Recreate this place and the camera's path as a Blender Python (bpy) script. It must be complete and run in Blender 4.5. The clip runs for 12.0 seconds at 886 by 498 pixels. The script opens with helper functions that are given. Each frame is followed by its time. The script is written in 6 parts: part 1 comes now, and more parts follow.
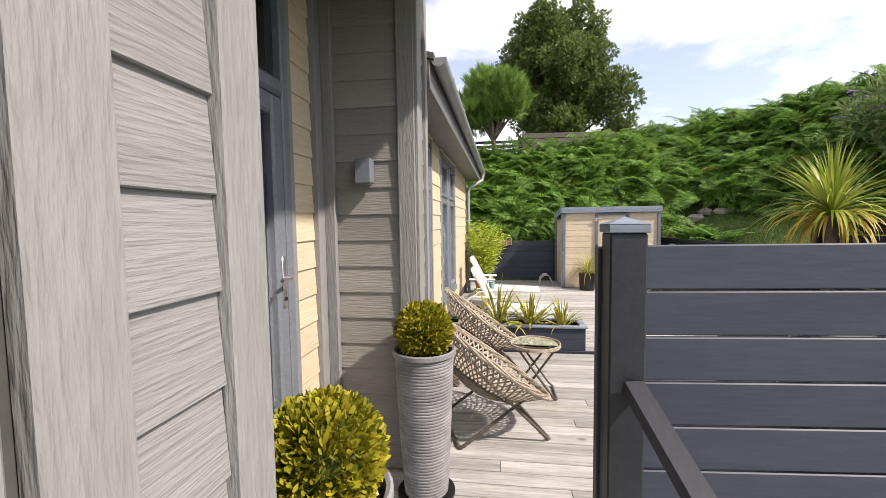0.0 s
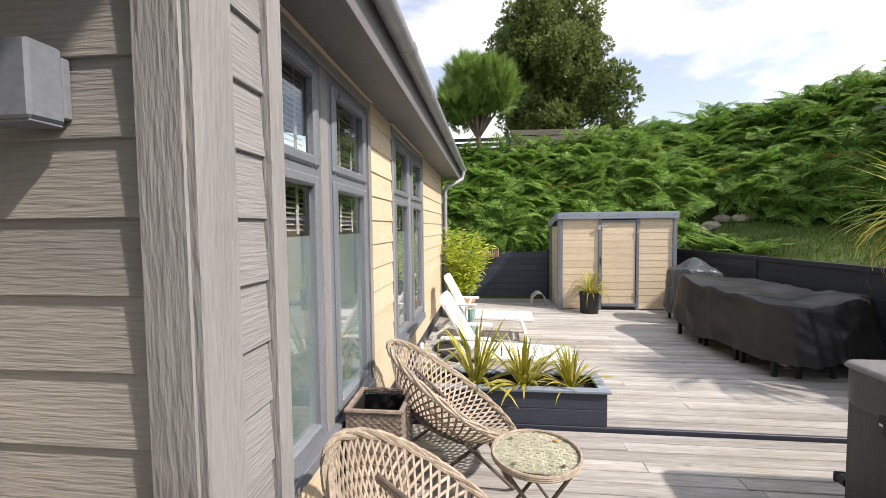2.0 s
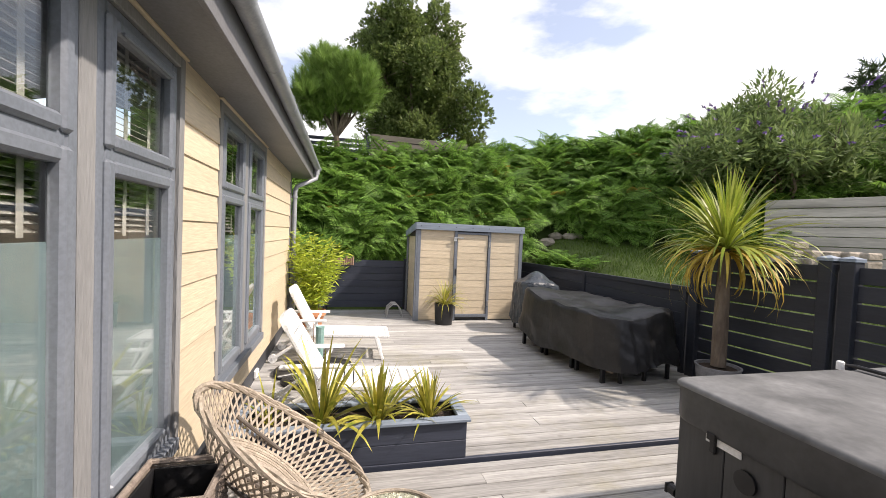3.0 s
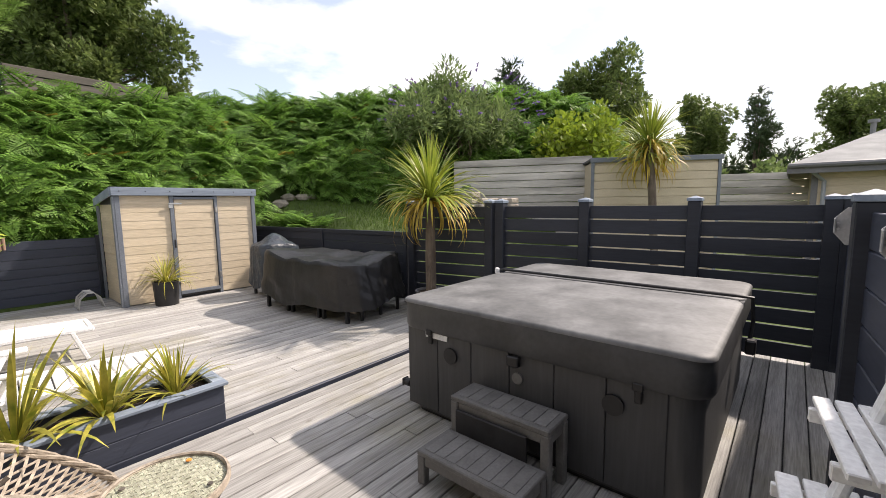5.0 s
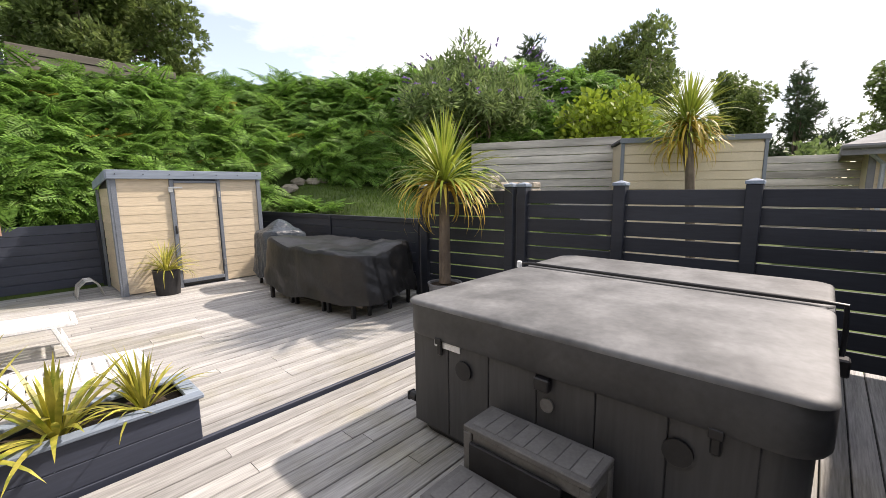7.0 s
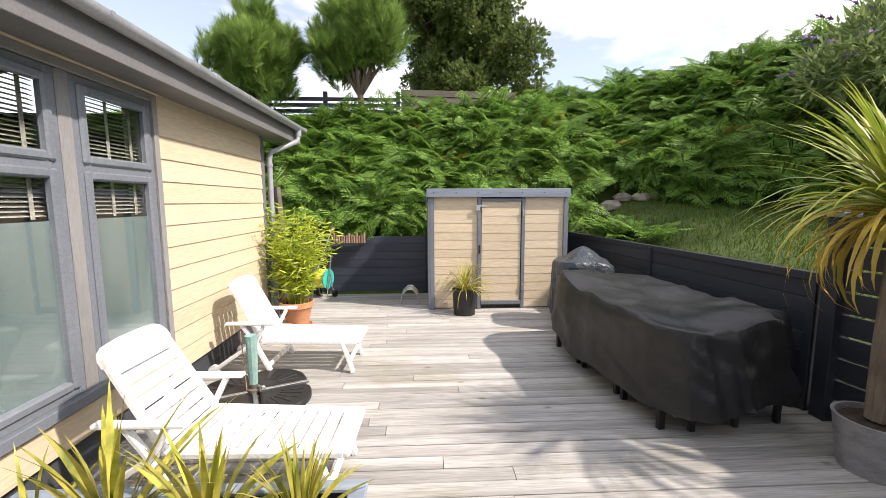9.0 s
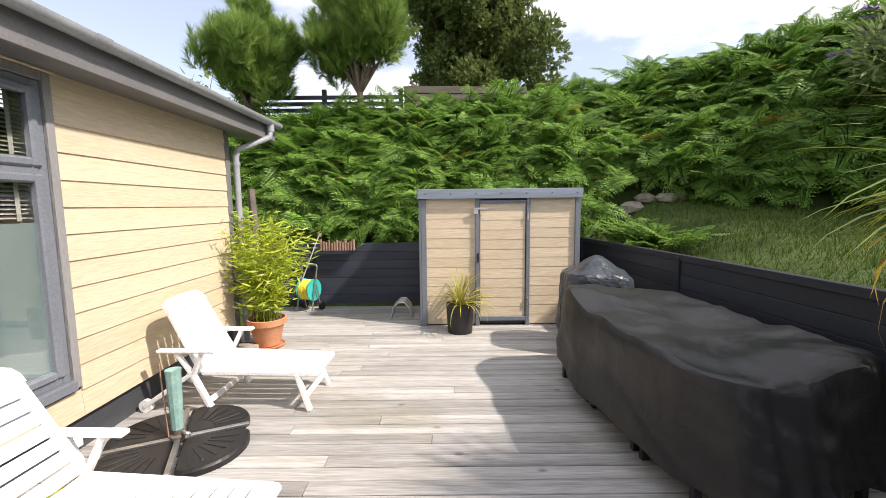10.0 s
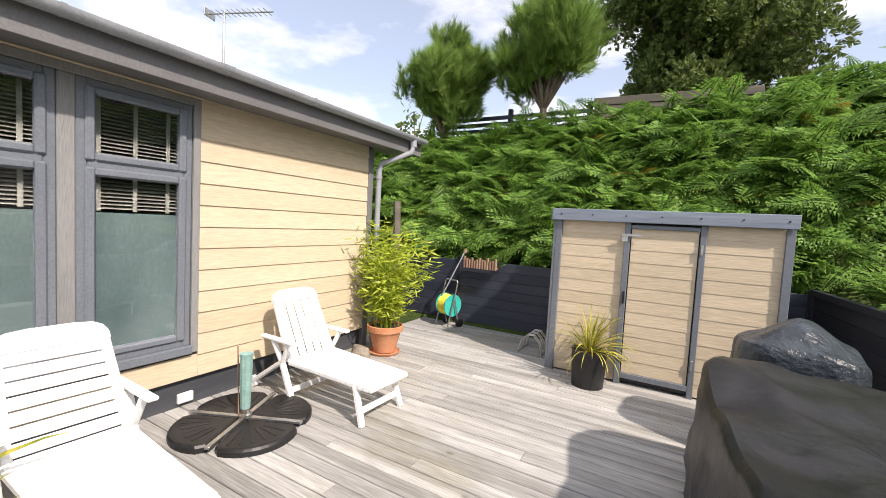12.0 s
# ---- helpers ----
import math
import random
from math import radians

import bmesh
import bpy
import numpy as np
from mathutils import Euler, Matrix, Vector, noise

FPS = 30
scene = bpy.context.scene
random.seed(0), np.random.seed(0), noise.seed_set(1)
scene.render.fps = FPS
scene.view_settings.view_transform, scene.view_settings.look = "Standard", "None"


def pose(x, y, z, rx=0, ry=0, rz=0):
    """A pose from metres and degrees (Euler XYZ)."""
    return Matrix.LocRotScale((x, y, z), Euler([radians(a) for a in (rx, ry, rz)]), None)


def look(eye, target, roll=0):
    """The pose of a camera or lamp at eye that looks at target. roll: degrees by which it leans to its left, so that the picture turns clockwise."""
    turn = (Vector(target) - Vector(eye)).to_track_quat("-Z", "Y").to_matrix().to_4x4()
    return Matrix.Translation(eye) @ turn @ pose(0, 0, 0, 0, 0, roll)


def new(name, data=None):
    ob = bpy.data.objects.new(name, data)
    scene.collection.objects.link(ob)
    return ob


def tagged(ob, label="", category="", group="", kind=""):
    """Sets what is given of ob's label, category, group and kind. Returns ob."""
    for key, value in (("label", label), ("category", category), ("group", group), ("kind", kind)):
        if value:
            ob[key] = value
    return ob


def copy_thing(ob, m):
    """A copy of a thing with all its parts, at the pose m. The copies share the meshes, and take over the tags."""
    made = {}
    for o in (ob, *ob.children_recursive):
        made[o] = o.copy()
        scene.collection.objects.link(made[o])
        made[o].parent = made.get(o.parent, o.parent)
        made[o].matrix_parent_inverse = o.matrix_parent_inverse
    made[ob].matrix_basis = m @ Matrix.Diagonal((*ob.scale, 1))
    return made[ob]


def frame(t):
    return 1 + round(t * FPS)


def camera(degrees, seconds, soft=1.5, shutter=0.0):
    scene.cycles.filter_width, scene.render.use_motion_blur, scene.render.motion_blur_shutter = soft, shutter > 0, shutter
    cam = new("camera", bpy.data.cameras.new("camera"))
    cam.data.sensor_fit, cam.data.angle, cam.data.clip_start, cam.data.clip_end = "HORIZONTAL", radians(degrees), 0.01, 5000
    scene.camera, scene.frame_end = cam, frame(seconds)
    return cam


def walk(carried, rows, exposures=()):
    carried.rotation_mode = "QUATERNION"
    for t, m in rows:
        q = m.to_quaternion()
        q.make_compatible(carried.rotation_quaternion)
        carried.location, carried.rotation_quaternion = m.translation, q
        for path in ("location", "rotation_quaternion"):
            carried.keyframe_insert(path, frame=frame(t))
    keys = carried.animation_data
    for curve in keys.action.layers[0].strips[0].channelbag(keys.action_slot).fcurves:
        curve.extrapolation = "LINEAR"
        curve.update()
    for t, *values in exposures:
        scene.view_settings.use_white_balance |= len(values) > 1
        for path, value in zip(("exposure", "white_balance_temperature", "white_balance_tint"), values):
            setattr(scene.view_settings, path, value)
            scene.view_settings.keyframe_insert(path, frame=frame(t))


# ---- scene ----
cam = camera(94.4, 12.0, soft=0.7)
EXPO = 0.48
PATH = [
    (0, (0.034, 0.312, 1.562), (-0.249, 2.287, 1.428), -0.8),
    (0.5, (0.038, 0.774, 1.57), (-0.259, 2.747, 1.432), -1.0),
    (1, (0.053, 1.225, 1.58), (-0.246, 3.198, 1.44), -1.2),
    (1.5, (0.061, 1.625, 1.597), (-0.234, 3.599, 1.469), -1.1),
    (2, (0.105, 1.984, 1.584), (-0.122, 3.968, 1.479), -0.6),
    (2.5, (0.142, 2.248, 1.621), (0.173, 4.246, 1.539), 1.1),
    (3, (0.101, 2.426, 1.619), (0.568, 4.369, 1.552), 2.4),
    (3.5, (0.049, 2.478, 1.607), (0.891, 4.29, 1.515), 1.8),
    (3.7, (0.081, 2.433, 1.618), (1.012, 4.197, 1.479), 0.8),
    (5.3, (-0.113, 2.211, 1.545), (1.473, 3.409, 1.316), -0.7),
    (5.5, (-0.107, 2.212, 1.545), (1.509, 3.368, 1.311), -0.7),
    (6, (-0.072, 2.202, 1.542), (1.585, 3.295, 1.302), -0.2),
    (6.5, (0.091, 2.296, 1.521), (1.717, 3.429, 1.252), -0.3),
    (7, (0.311, 2.527, 1.53), (1.759, 3.874, 1.235), -0.7),
    (7.5, (0.559, 2.763, 1.548), (1.618, 4.43, 1.235), -0.7),
    (7.7, (0.672, 2.891, 1.565), (1.511, 4.68, 1.258), -0.6),
    (9.3, (1.409, 3.958, 1.657), (1.453, 5.944, 1.427), -0.4),
    (9.5, (1.473, 4.099, 1.641), (1.494, 6.086, 1.413), -0.6),
    (10, (1.693, 4.467, 1.629), (1.685, 6.456, 1.417), -0.6),
    (10.5, (1.955, 4.775, 1.609), (1.909, 6.764, 1.407), -0.6),
    (11, (2.184, 5.001, 1.602), (1.972, 6.982, 1.423), 0.6),
    (11.5, (2.403, 5.175, 1.634), (1.834, 7.086, 1.48), 2.0),
    (12, (2.579, 5.208, 1.602), (1.589, 6.941, 1.476), 3.1),
]
walk(cam, [(t, look(eye, target, roll)) for t, eye, target, roll in PATH], exposures=[(t, EXPO + e, 7020, 17.8) for t, e in ((0.0, 0.0), (3.0, 0.0), (6.0, 0.05), (7.5, 0.18), (9.5, 0.08), (12.0, -0.06))])

# ---- light ----
SUN = Vector((0.66, -0.255, 0.70)).normalized()
world = bpy.data.worlds.new("sky")
scene.world = world
world.use_nodes = True
wn, wl = world.node_tree.nodes, world.node_tree.links
wn.clear()
sky = wn.new("ShaderNodeTexSky")
sky.sky_type, sky.sun_disc = "NISHITA", False
sky.sun_elevation = math.asin(SUN.z)
sky.sun_rotation = math.atan2(SUN.x, SUN.y)
wcoord = wn.new("ShaderNodeTexCoord")
wmap = wn.new("ShaderNodeMapping")
wmap.inputs["Scale"].default_value = (1.6, 1.6, 4.2)
wmap.inputs["Location"].default_value = (0.9, 0.35, 0.2)
wnoise = wn.new("ShaderNodeTexNoise")
wnoise.inputs["Scale"].default_value, wnoise.inputs["Detail"].default_value, wnoise.inputs["Roughness"].default_value = 1.7, 7, 0.55
wramp = wn.new("ShaderNodeValToRGB")
wramp.color_ramp.elements[0].color = (0.22, 0.22, 0.22, 1)
wramp.color_ramp.elements[0].position, wramp.color_ramp.elements[1].position = 0.43, 0.62
wmix = wn.new("ShaderNodeMix")
wmix.data_type = "RGBA"
wmix.inputs["B"].default_value = (6.5, 6.8, 7.1, 1)
wbg = wn.new("ShaderNodeBackground")
wbg.inputs["Strength"].default_value = 0.165
wout = wn.new("ShaderNodeOutputWorld")
wl.new(wcoord.outputs["Generated"], wmap.inputs["Vector"])
wl.new(wmap.outputs["Vector"], wnoise.inputs["Vector"])
wl.new(wnoise.outputs["Fac"], wramp.inputs["Fac"])
wl.new(wramp.outputs["Color"], wmix.inputs["Factor"])
wl.new(sky.outputs["Color"], wmix.inputs["A"])
wl.new(wmix.outputs["Result"], wbg.inputs["Color"])
wl.new(wbg.outputs["Background"], wout.inputs["Surface"])
sun = new("sun", bpy.data.lights.new("sun", "SUN"))
sun.data.energy, sun.data.angle, sun.data.color = 4.3, radians(1.6), (1.0, 0.95, 0.86)
sun.matrix_world = look(SUN * 30, (0, 0, 0))


# ---- materials ----
def mat(name, a, b, scale=8.0, stretch=(1, 1, 1), rough=0.7, bump=0.15, metal=0.0, fine=60.0, spec=0.4, spread=0.12, island=False, c=None, dist=0.004, sss=0.0, grain=0.12, stain=None, knots=False):
    """Two colours mixed by noise at two scales, varied from piece to piece, with fine relief."""
    m = bpy.data.materials.new(name)
    m.use_nodes = True
    n, l = m.node_tree.nodes, m.node_tree.links
    p = n["Principled BSDF"]
    geo = n.new("ShaderNodeNewGeometry")
    info = n.new("ShaderNodeObjectInfo")
    rnd = geo.outputs["Random Per Island"] if island else info.outputs["Random"]
    mp = n.new("ShaderNodeMapping")
    mp.inputs["Scale"].default_value = stretch
    l.new(geo.outputs["Position"], mp.inputs["Vector"])
    off = n.new("ShaderNodeVectorMath")
    off.operation = "SCALE"
    off.inputs[0].default_value = (13, 7, 5)
    l.new(rnd, off.inputs["Scale"])
    add = n.new("ShaderNodeVectorMath")
    l.new(mp.outputs["Vector"], add.inputs[0])
    l.new(off.outputs["Vector"], add.inputs[1])
    n1 = n.new("ShaderNodeTexNoise")
    n1.inputs["Scale"].default_value, n1.inputs["Detail"].default_value = scale, 4
    n2 = n.new("ShaderNodeTexNoise")
    n2.inputs["Scale"].default_value, n2.inputs["Detail"].default_value = fine, 4
    l.new(add.outputs["Vector"], n1.inputs["Vector"])
    l.new(add.outputs["Vector"], n2.inputs["Vector"])
    ramp = n.new("ShaderNodeValToRGB")
    e = ramp.color_ramp.elements
    e[0].position, e[0].color, e[1].position, e[1].color = 0.32, (*a, 1), 0.68, (*b, 1)
    if c:
        x = e.new(0.8)
        x.color = (*c, 1)
    l.new(n1.outputs["Fac"], ramp.inputs["Fac"])
    hsv = n.new("ShaderNodeHueSaturation")
    rng = n.new("ShaderNodeMapRange")
    rng.inputs["To Min"].default_value, rng.inputs["To Max"].default_value = 1 - spread, 1 + spread
    l.new(rnd, rng.inputs["Value"])
    r2 = n.new("ShaderNodeMapRange")
    r2.inputs["From Min"].default_value, r2.inputs["From Max"].default_value = 0.3, 0.7
    r2.inputs["To Min"].default_value, r2.inputs["To Max"].default_value = 1 - grain, 1 + grain
    l.new(n2.outputs["Fac"], r2.inputs["Value"])
    mul = n.new("ShaderNodeMath")
    mul.operation = "MULTIPLY"
    l.new(rng.outputs["Result"], mul.inputs[0])
    l.new(r2.outputs["Result"], mul.inputs[1])
    l.new(mul.outputs["Value"], hsv.inputs["Value"])
    if stain:
        n3 = n.new("ShaderNodeTexNoise")
        n3.inputs["Scale"].default_value, n3.inputs["Detail"].default_value, n3.inputs["Roughness"].default_value = 0.75, 6, 0.65
        l.new(geo.outputs["Position"], n3.inputs["Vector"])
        r3 = n.new("ShaderNodeMapRange")
        r3.inputs["From Min"].default_value, r3.inputs["From Max"].default_value, r3.inputs["To Max"].default_value = 0.52, 0.70, 0.6
        l.new(n3.outputs["Fac"], r3.inputs["Value"])
        mx3 = n.new("ShaderNodeMix")
        mx3.data_type = "RGBA"
        mx3.inputs["B"].default_value = (*stain, 1)
        l.new(r3.outputs["Result"], mx3.inputs["Factor"])
        l.new(ramp.outputs["Color"], mx3.inputs["A"])
        l.new(mx3.outputs["Result"], hsv.inputs["Color"])
    else:
        l.new(ramp.outputs["Color"], hsv.inputs["Color"])
    colour = hsv.outputs["Color"]
    if knots:
        km = n.new("ShaderNodeMapping")
        km.inputs["Scale"].default_value = (0.55, 1.0, 0.0)
        l.new(geo.outputs["Position"], km.inputs["Vector"])
        vo = n.new("ShaderNodeTexVoronoi")
        vo.inputs["Scale"].default_value = 3.4
        l.new(km.outputs["Vector"], vo.inputs["Vector"])
        kr = n.new("ShaderNodeMapRange")
        kr.inputs["From Min"].default_value, kr.inputs["From Max"].default_value = 0.035, 0.085
        kr.inputs["To Min"].default_value, kr.inputs["To Max"].default_value = 0.75, 0.0
        l.new(vo.outputs["Distance"], kr.inputs["Value"])
        km2 = n.new("ShaderNodeMix")
        km2.data_type = "RGBA"
        km2.inputs["B"].default_value = (0.13, 0.115, 0.095, 1)
        l.new(kr.outputs["Result"], km2.inputs["Factor"])
        l.new(colour, km2.inputs["A"])
        colour = km2.outputs["Result"]
    l.new(colour, p.inputs["Base Color"])
    p.inputs["Roughness"].default_value, p.inputs["Metallic"].default_value = rough, metal
    p.inputs["Specular IOR Level"].default_value = spec
    if sss:
        p.inputs["Transmission Weight"].default_value = 0.0
        tr = n.new("ShaderNodeBsdfTranslucent")
        l.new(hsv.outputs["Color"], tr.inputs["Color"])
        mx = n.new("ShaderNodeMixShader")
        mx.inputs["Fac"].default_value = sss
        l.new(p.outputs["BSDF"], mx.inputs[1])
        l.new(tr.outputs["BSDF"], mx.inputs[2])
        l.new(mx.outputs["Shader"], n["Material Output"].inputs["Surface"])
    if bump:
        bp = n.new("ShaderNodeBump")
        bp.inputs["Strength"].default_value, bp.inputs["Distance"].default_value = bump, dist
        l.new(n2.outputs["Fac"], bp.inputs["Height"])
        l.new(bp.outputs["Normal"], p.inputs["Normal"])
    return m


GX, GY, GZ = (0.08, 1, 1), (1, 0.08, 1), (1, 1, 0.08)
m_deck = mat("weathered_deck", (0.248, 0.243, 0.231), (0.45, 0.444, 0.431), 5, (0.09, 1.7, 1), 0.78, 0.9, fine=64, spread=0.17, c=(0.53, 0.523, 0.508), grain=0.24, stain=(0.25, 0.232, 0.15), knots=True)
m_cream_y = mat("cream_board", (0.545, 0.455, 0.325), (0.60, 0.505, 0.37), 3, (1, 0.1, 1.2), 0.6, 0.5, fine=80, spread=0.04)
m_cream_x = mat("cream_board_cross", (0.545, 0.455, 0.325), (0.60, 0.505, 0.37), 3, (0.1, 1, 1.2), 0.6, 0.5, fine=80, spread=0.04)
m_grey_y = mat("grey_board", (0.222, 0.224, 0.226), (0.258, 0.26, 0.262), 4, (1, 0.12, 1.5), 0.65, 0.7, fine=85, spread=0.05, dist=0.007, grain=0.07)
m_grey_x = mat("grey_board_cross", (0.21, 0.207, 0.20), (0.285, 0.275, 0.255), 2.2, (0.12, 1, 1.5), 0.65, 0.7, fine=85, spread=0.07, dist=0.007, grain=0.08)
m_grey_z = mat("grey_corner_board", (0.215, 0.217, 0.218), (0.262, 0.263, 0.263), 5, (1.4, 1.4, 0.22), 0.65, 0.8, fine=60, spread=0.05, dist=0.007, grain=0.08)
m_upvc = mat("grey_plastic_frame", (0.145, 0.165, 0.195), (0.165, 0.185, 0.215), 3, rough=0.38, bump=0.05, spread=0.02)
m_fascia = mat("grey_fascia", (0.135, 0.135, 0.142), (0.165, 0.165, 0.17), 3, rough=0.5, bump=0.1, spread=0.03)
m_gutter = mat("grey_gutter", (0.26, 0.28, 0.31), (0.32, 0.34, 0.37), 4, rough=0.35, bump=0.05, spread=0.03)
m_roof = mat("dark_roof", (0.06, 0.06, 0.065), (0.11, 0.11, 0.115), 6, rough=0.85, bump=0.5)
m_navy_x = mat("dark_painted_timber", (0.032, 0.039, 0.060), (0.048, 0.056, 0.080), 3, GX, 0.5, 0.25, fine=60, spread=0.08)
# Same paint as m_navy_x, with the fences' shaded side put into its colour.
m_navy_y_shade = mat("dark_painted_timber_along_shade", (0.018, 0.021, 0.029), (0.030, 0.034, 0.044), 3, GY, 0.55, 0.2, fine=60, spread=0.08)
m_blue = mat("blue_grey_rail", (0.17, 0.21, 0.27), (0.25, 0.30, 0.36), 4, GX, 0.55, 0.5, fine=50)
m_skirt = mat("dark_skirting", (0.045, 0.05, 0.06), (0.07, 0.075, 0.085), 5, GY, 0.6, 0.3)
m_black = mat("black_plastic", (0.012, 0.012, 0.013), (0.022, 0.022, 0.024), 9, rough=0.45, bump=0.1)
m_cover = mat("black_cover_fabric", (0.012, 0.012, 0.013), (0.020, 0.020, 0.021), 5, rough=0.42, spec=0.4, bump=0.5, fine=18, dist=0.01)
m_tarp = mat("dark_blue_plastic_sheet", (0.018, 0.024, 0.031), (0.05, 0.062, 0.076), 7, rough=0.33, bump=0.9, fine=22, dist=0.02)
m_vinyl = mat("weathered_grey_vinyl", (0.085, 0.087, 0.088), (0.18, 0.183, 0.184), 3.5, rough=0.6, bump=0.35, fine=26, spread=0.05)
m_vinyl_dark = mat("dark_grey_vinyl", (0.035, 0.036, 0.038), (0.055, 0.056, 0.058), 4, rough=0.45, bump=0.2, fine=30)
m_cabinet = mat("dark_grey_cabinet", (0.047, 0.048, 0.051), (0.066, 0.067, 0.070), 4, GZ, 0.5, 0.25, fine=50, spread=0.06)
m_step = mat("grey_plastic_step", (0.12, 0.118, 0.115), (0.17, 0.168, 0.163), 6, rough=0.55, bump=0.3, fine=60)
m_white = mat("white_plastic", (0.76, 0.77, 0.77), (0.83, 0.83, 0.82), 4, rough=0.4, bump=0.05, spread=0.02)
m_stonepot = mat("grey_ribbed_stoneware", (0.19, 0.19, 0.20), (0.29, 0.29, 0.30), 7, (1, 1, 2), 0.75, 0.5, fine=70)
m_terra = mat("terracotta", (0.48, 0.20, 0.10), (0.60, 0.29, 0.16), 5, rough=0.75, bump=0.2)
m_soil = mat("dark_soil", (0.03, 0.022, 0.016), (0.07, 0.05, 0.035), 20, rough=0.95, bump=1.0, dist=0.01)
m_wicker = mat("natural_rattan", (0.24, 0.20, 0.155), (0.42, 0.36, 0.29), 30, rough=0.6, bump=0.5, fine=160, island=True, spread=0.15)
m_wicker_d = mat("grey_brown_rattan", (0.16, 0.13, 0.11), (0.27, 0.225, 0.19), 30, rough=0.6, bump=0.5, fine=160, island=True, spread=0.15)
m_weave = mat("grey_green_weave", (0.19, 0.19, 0.145), (0.34, 0.34, 0.27), 30, rough=0.6, bump=0.5, fine=160, island=True, spread=0.15)
m_metal = mat("brown_painted_steel", (0.09, 0.075, 0.065), (0.15, 0.13, 0.11), 12, rough=0.5, bump=0.1, metal=0.3)
m_steel = mat("galvanised_steel", (0.45, 0.46, 0.47), (0.6, 0.6, 0.6), 9, rough=0.35, bump=0.1, metal=0.9)
m_chrome = mat("polished_chrome", (0.75, 0.75, 0.76), (0.82, 0.82, 0.82), 4, rough=0.15, bump=0.0, metal=1.0)
m_timber = mat("weathered_timber_wall", (0.28, 0.265, 0.235), (0.60, 0.565, 0.51), 2.5, (0.2, 0.2, 2.2), 0.8, 0.6, fine=30, spread=0.12)
m_timber_d = mat("dark_aged_timber", (0.09, 0.08, 0.068), (0.17, 0.15, 0.125), 2.5, (0.2, 0.2, 2.2), 0.8, 0.6, fine=30, spread=0.12)
m_grass = mat("rough_grass", (0.035, 0.06, 0.012), (0.065, 0.10, 0.022), 1.2, rough=0.95, bump=0.8, fine=40, dist=0.03)
m_lawn = mat("lawn_blade", (0.05, 0.10, 0.015), (0.11, 0.17, 0.03), 0.8, rough=0.6, bump=0.0, island=True, spread=0.3, sss=0.3, spec=0.2)
m_fern = mat("bracken_leaf", (0.10, 0.225, 0.035), (0.21, 0.36, 0.07), 0.9, rough=0.5, bump=0.0, island=True, spread=0.42, sss=0.42, spec=0.3)
m_leaf = mat("tree_leaf", (0.08, 0.125, 0.035), (0.17, 0.22, 0.065), 0.7, rough=0.55, bump=0.0, island=True, spread=0.4, sss=0.42, spec=0.25)
m_leaf_g = mat("garden_leaf", (0.11, 0.17, 0.055), (0.21, 0.28, 0.10), 0.9, rough=0.55, bump=0.0, island=True, spread=0.35, sss=0.42, spec=0.25)
m_leaf_y = mat("lime_leaf", (0.16, 0.24, 0.02), (0.27, 0.34, 0.04), 0.9, rough=0.55, bump=0.0, island=True, spread=0.3, sss=0.35, spec=0.25)
m_pine = mat("pine_needle", (0.12, 0.22, 0.045), (0.23, 0.35, 0.08), 0.9, rough=0.6, bump=0.0, island=True, spread=0.35, sss=0.25, spec=0.2)
m_conifer = mat("dark_conifer_needle", (0.05, 0.085, 0.04), (0.09, 0.13, 0.06), 0.9, rough=0.6, bump=0.0, island=True, spread=0.35, sss=0.2, spec=0.2)
m_palm = mat("cordyline_leaf", (0.18, 0.26, 0.035), (0.40, 0.43, 0.07), 2.5, rough=0.4, bump=0.0, spread=0.35, sss=0.25)
m_palm_old = mat("yellowed_leaf", (0.45, 0.30, 0.04), (0.55, 0.42, 0.08), 2.5, rough=0.5, bump=0.0, spread=0.3, sss=0.25)
m_strap = mat("variegated_strap_leaf", (0.14, 0.18, 0.02), (0.52, 0.45, 0.085), 14, (1, 1, 0.3), 0.4, 0.0, spread=0.3, sss=0.2)
m_box = mat("box_leaf", (0.17, 0.20, 0.015), (0.40, 0.33, 0.03), 6, rough=0.4, bump=0.0, island=True, spread=0.35, c=(0.50, 0.26, 0.03), sss=0.2)
m_bamboo = mat("bamboo_leaf", (0.27, 0.38, 0.03), (0.50, 0.56, 0.07), 4, rough=0.45, bump=0.0, island=True, spread=0.3, sss=0.35)
m_bark = mat("grey_brown_bark", (0.10, 0.075, 0.055), (0.22, 0.175, 0.13), 8, (1, 1, 0.3), 0.9, 1.0, fine=40, dist=0.02)
m_purple = mat("purple_flower", (0.16, 0.09, 0.30), (0.26, 0.16, 0.42), 9, rough=0.7, bump=0.0, island=True, spread=0.3)
m_rock = mat("pale_rock", (0.24, 0.21, 0.17), (0.42, 0.37, 0.31), 4, rough=0.85, bump=0.8, fine=22, dist=0.02)
# Dark colour standing in for the shade inside rooms and behind boards.
m_dark = mat("unlit_shade", (0.05, 0.05, 0.05), (0.07, 0.07, 0.07), 2, rough=0.9, bump=0.0)
m_blind = mat("wooden_blind_slat", (0.17, 0.165, 0.155), (0.25, 0.24, 0.225), 8, GY, 0.5, 0.1, spread=0.05)
m_frost = mat("frosted_film", (0.050, 0.075, 0.082), (0.095, 0.125, 0.132), 1.8, (1, 1, 0.5), 0.25, 0.0, spread=0.05)
m_green = mat("green_canvas", (0.16, 0.29, 0.27), (0.23, 0.37, 0.34), 9, rough=0.7, bump=0.3)
m_yellow = mat("yellow_hose", (0.75, 0.62, 0.06), (0.82, 0.70, 0.10), 9, rough=0.4, bump=0.0)
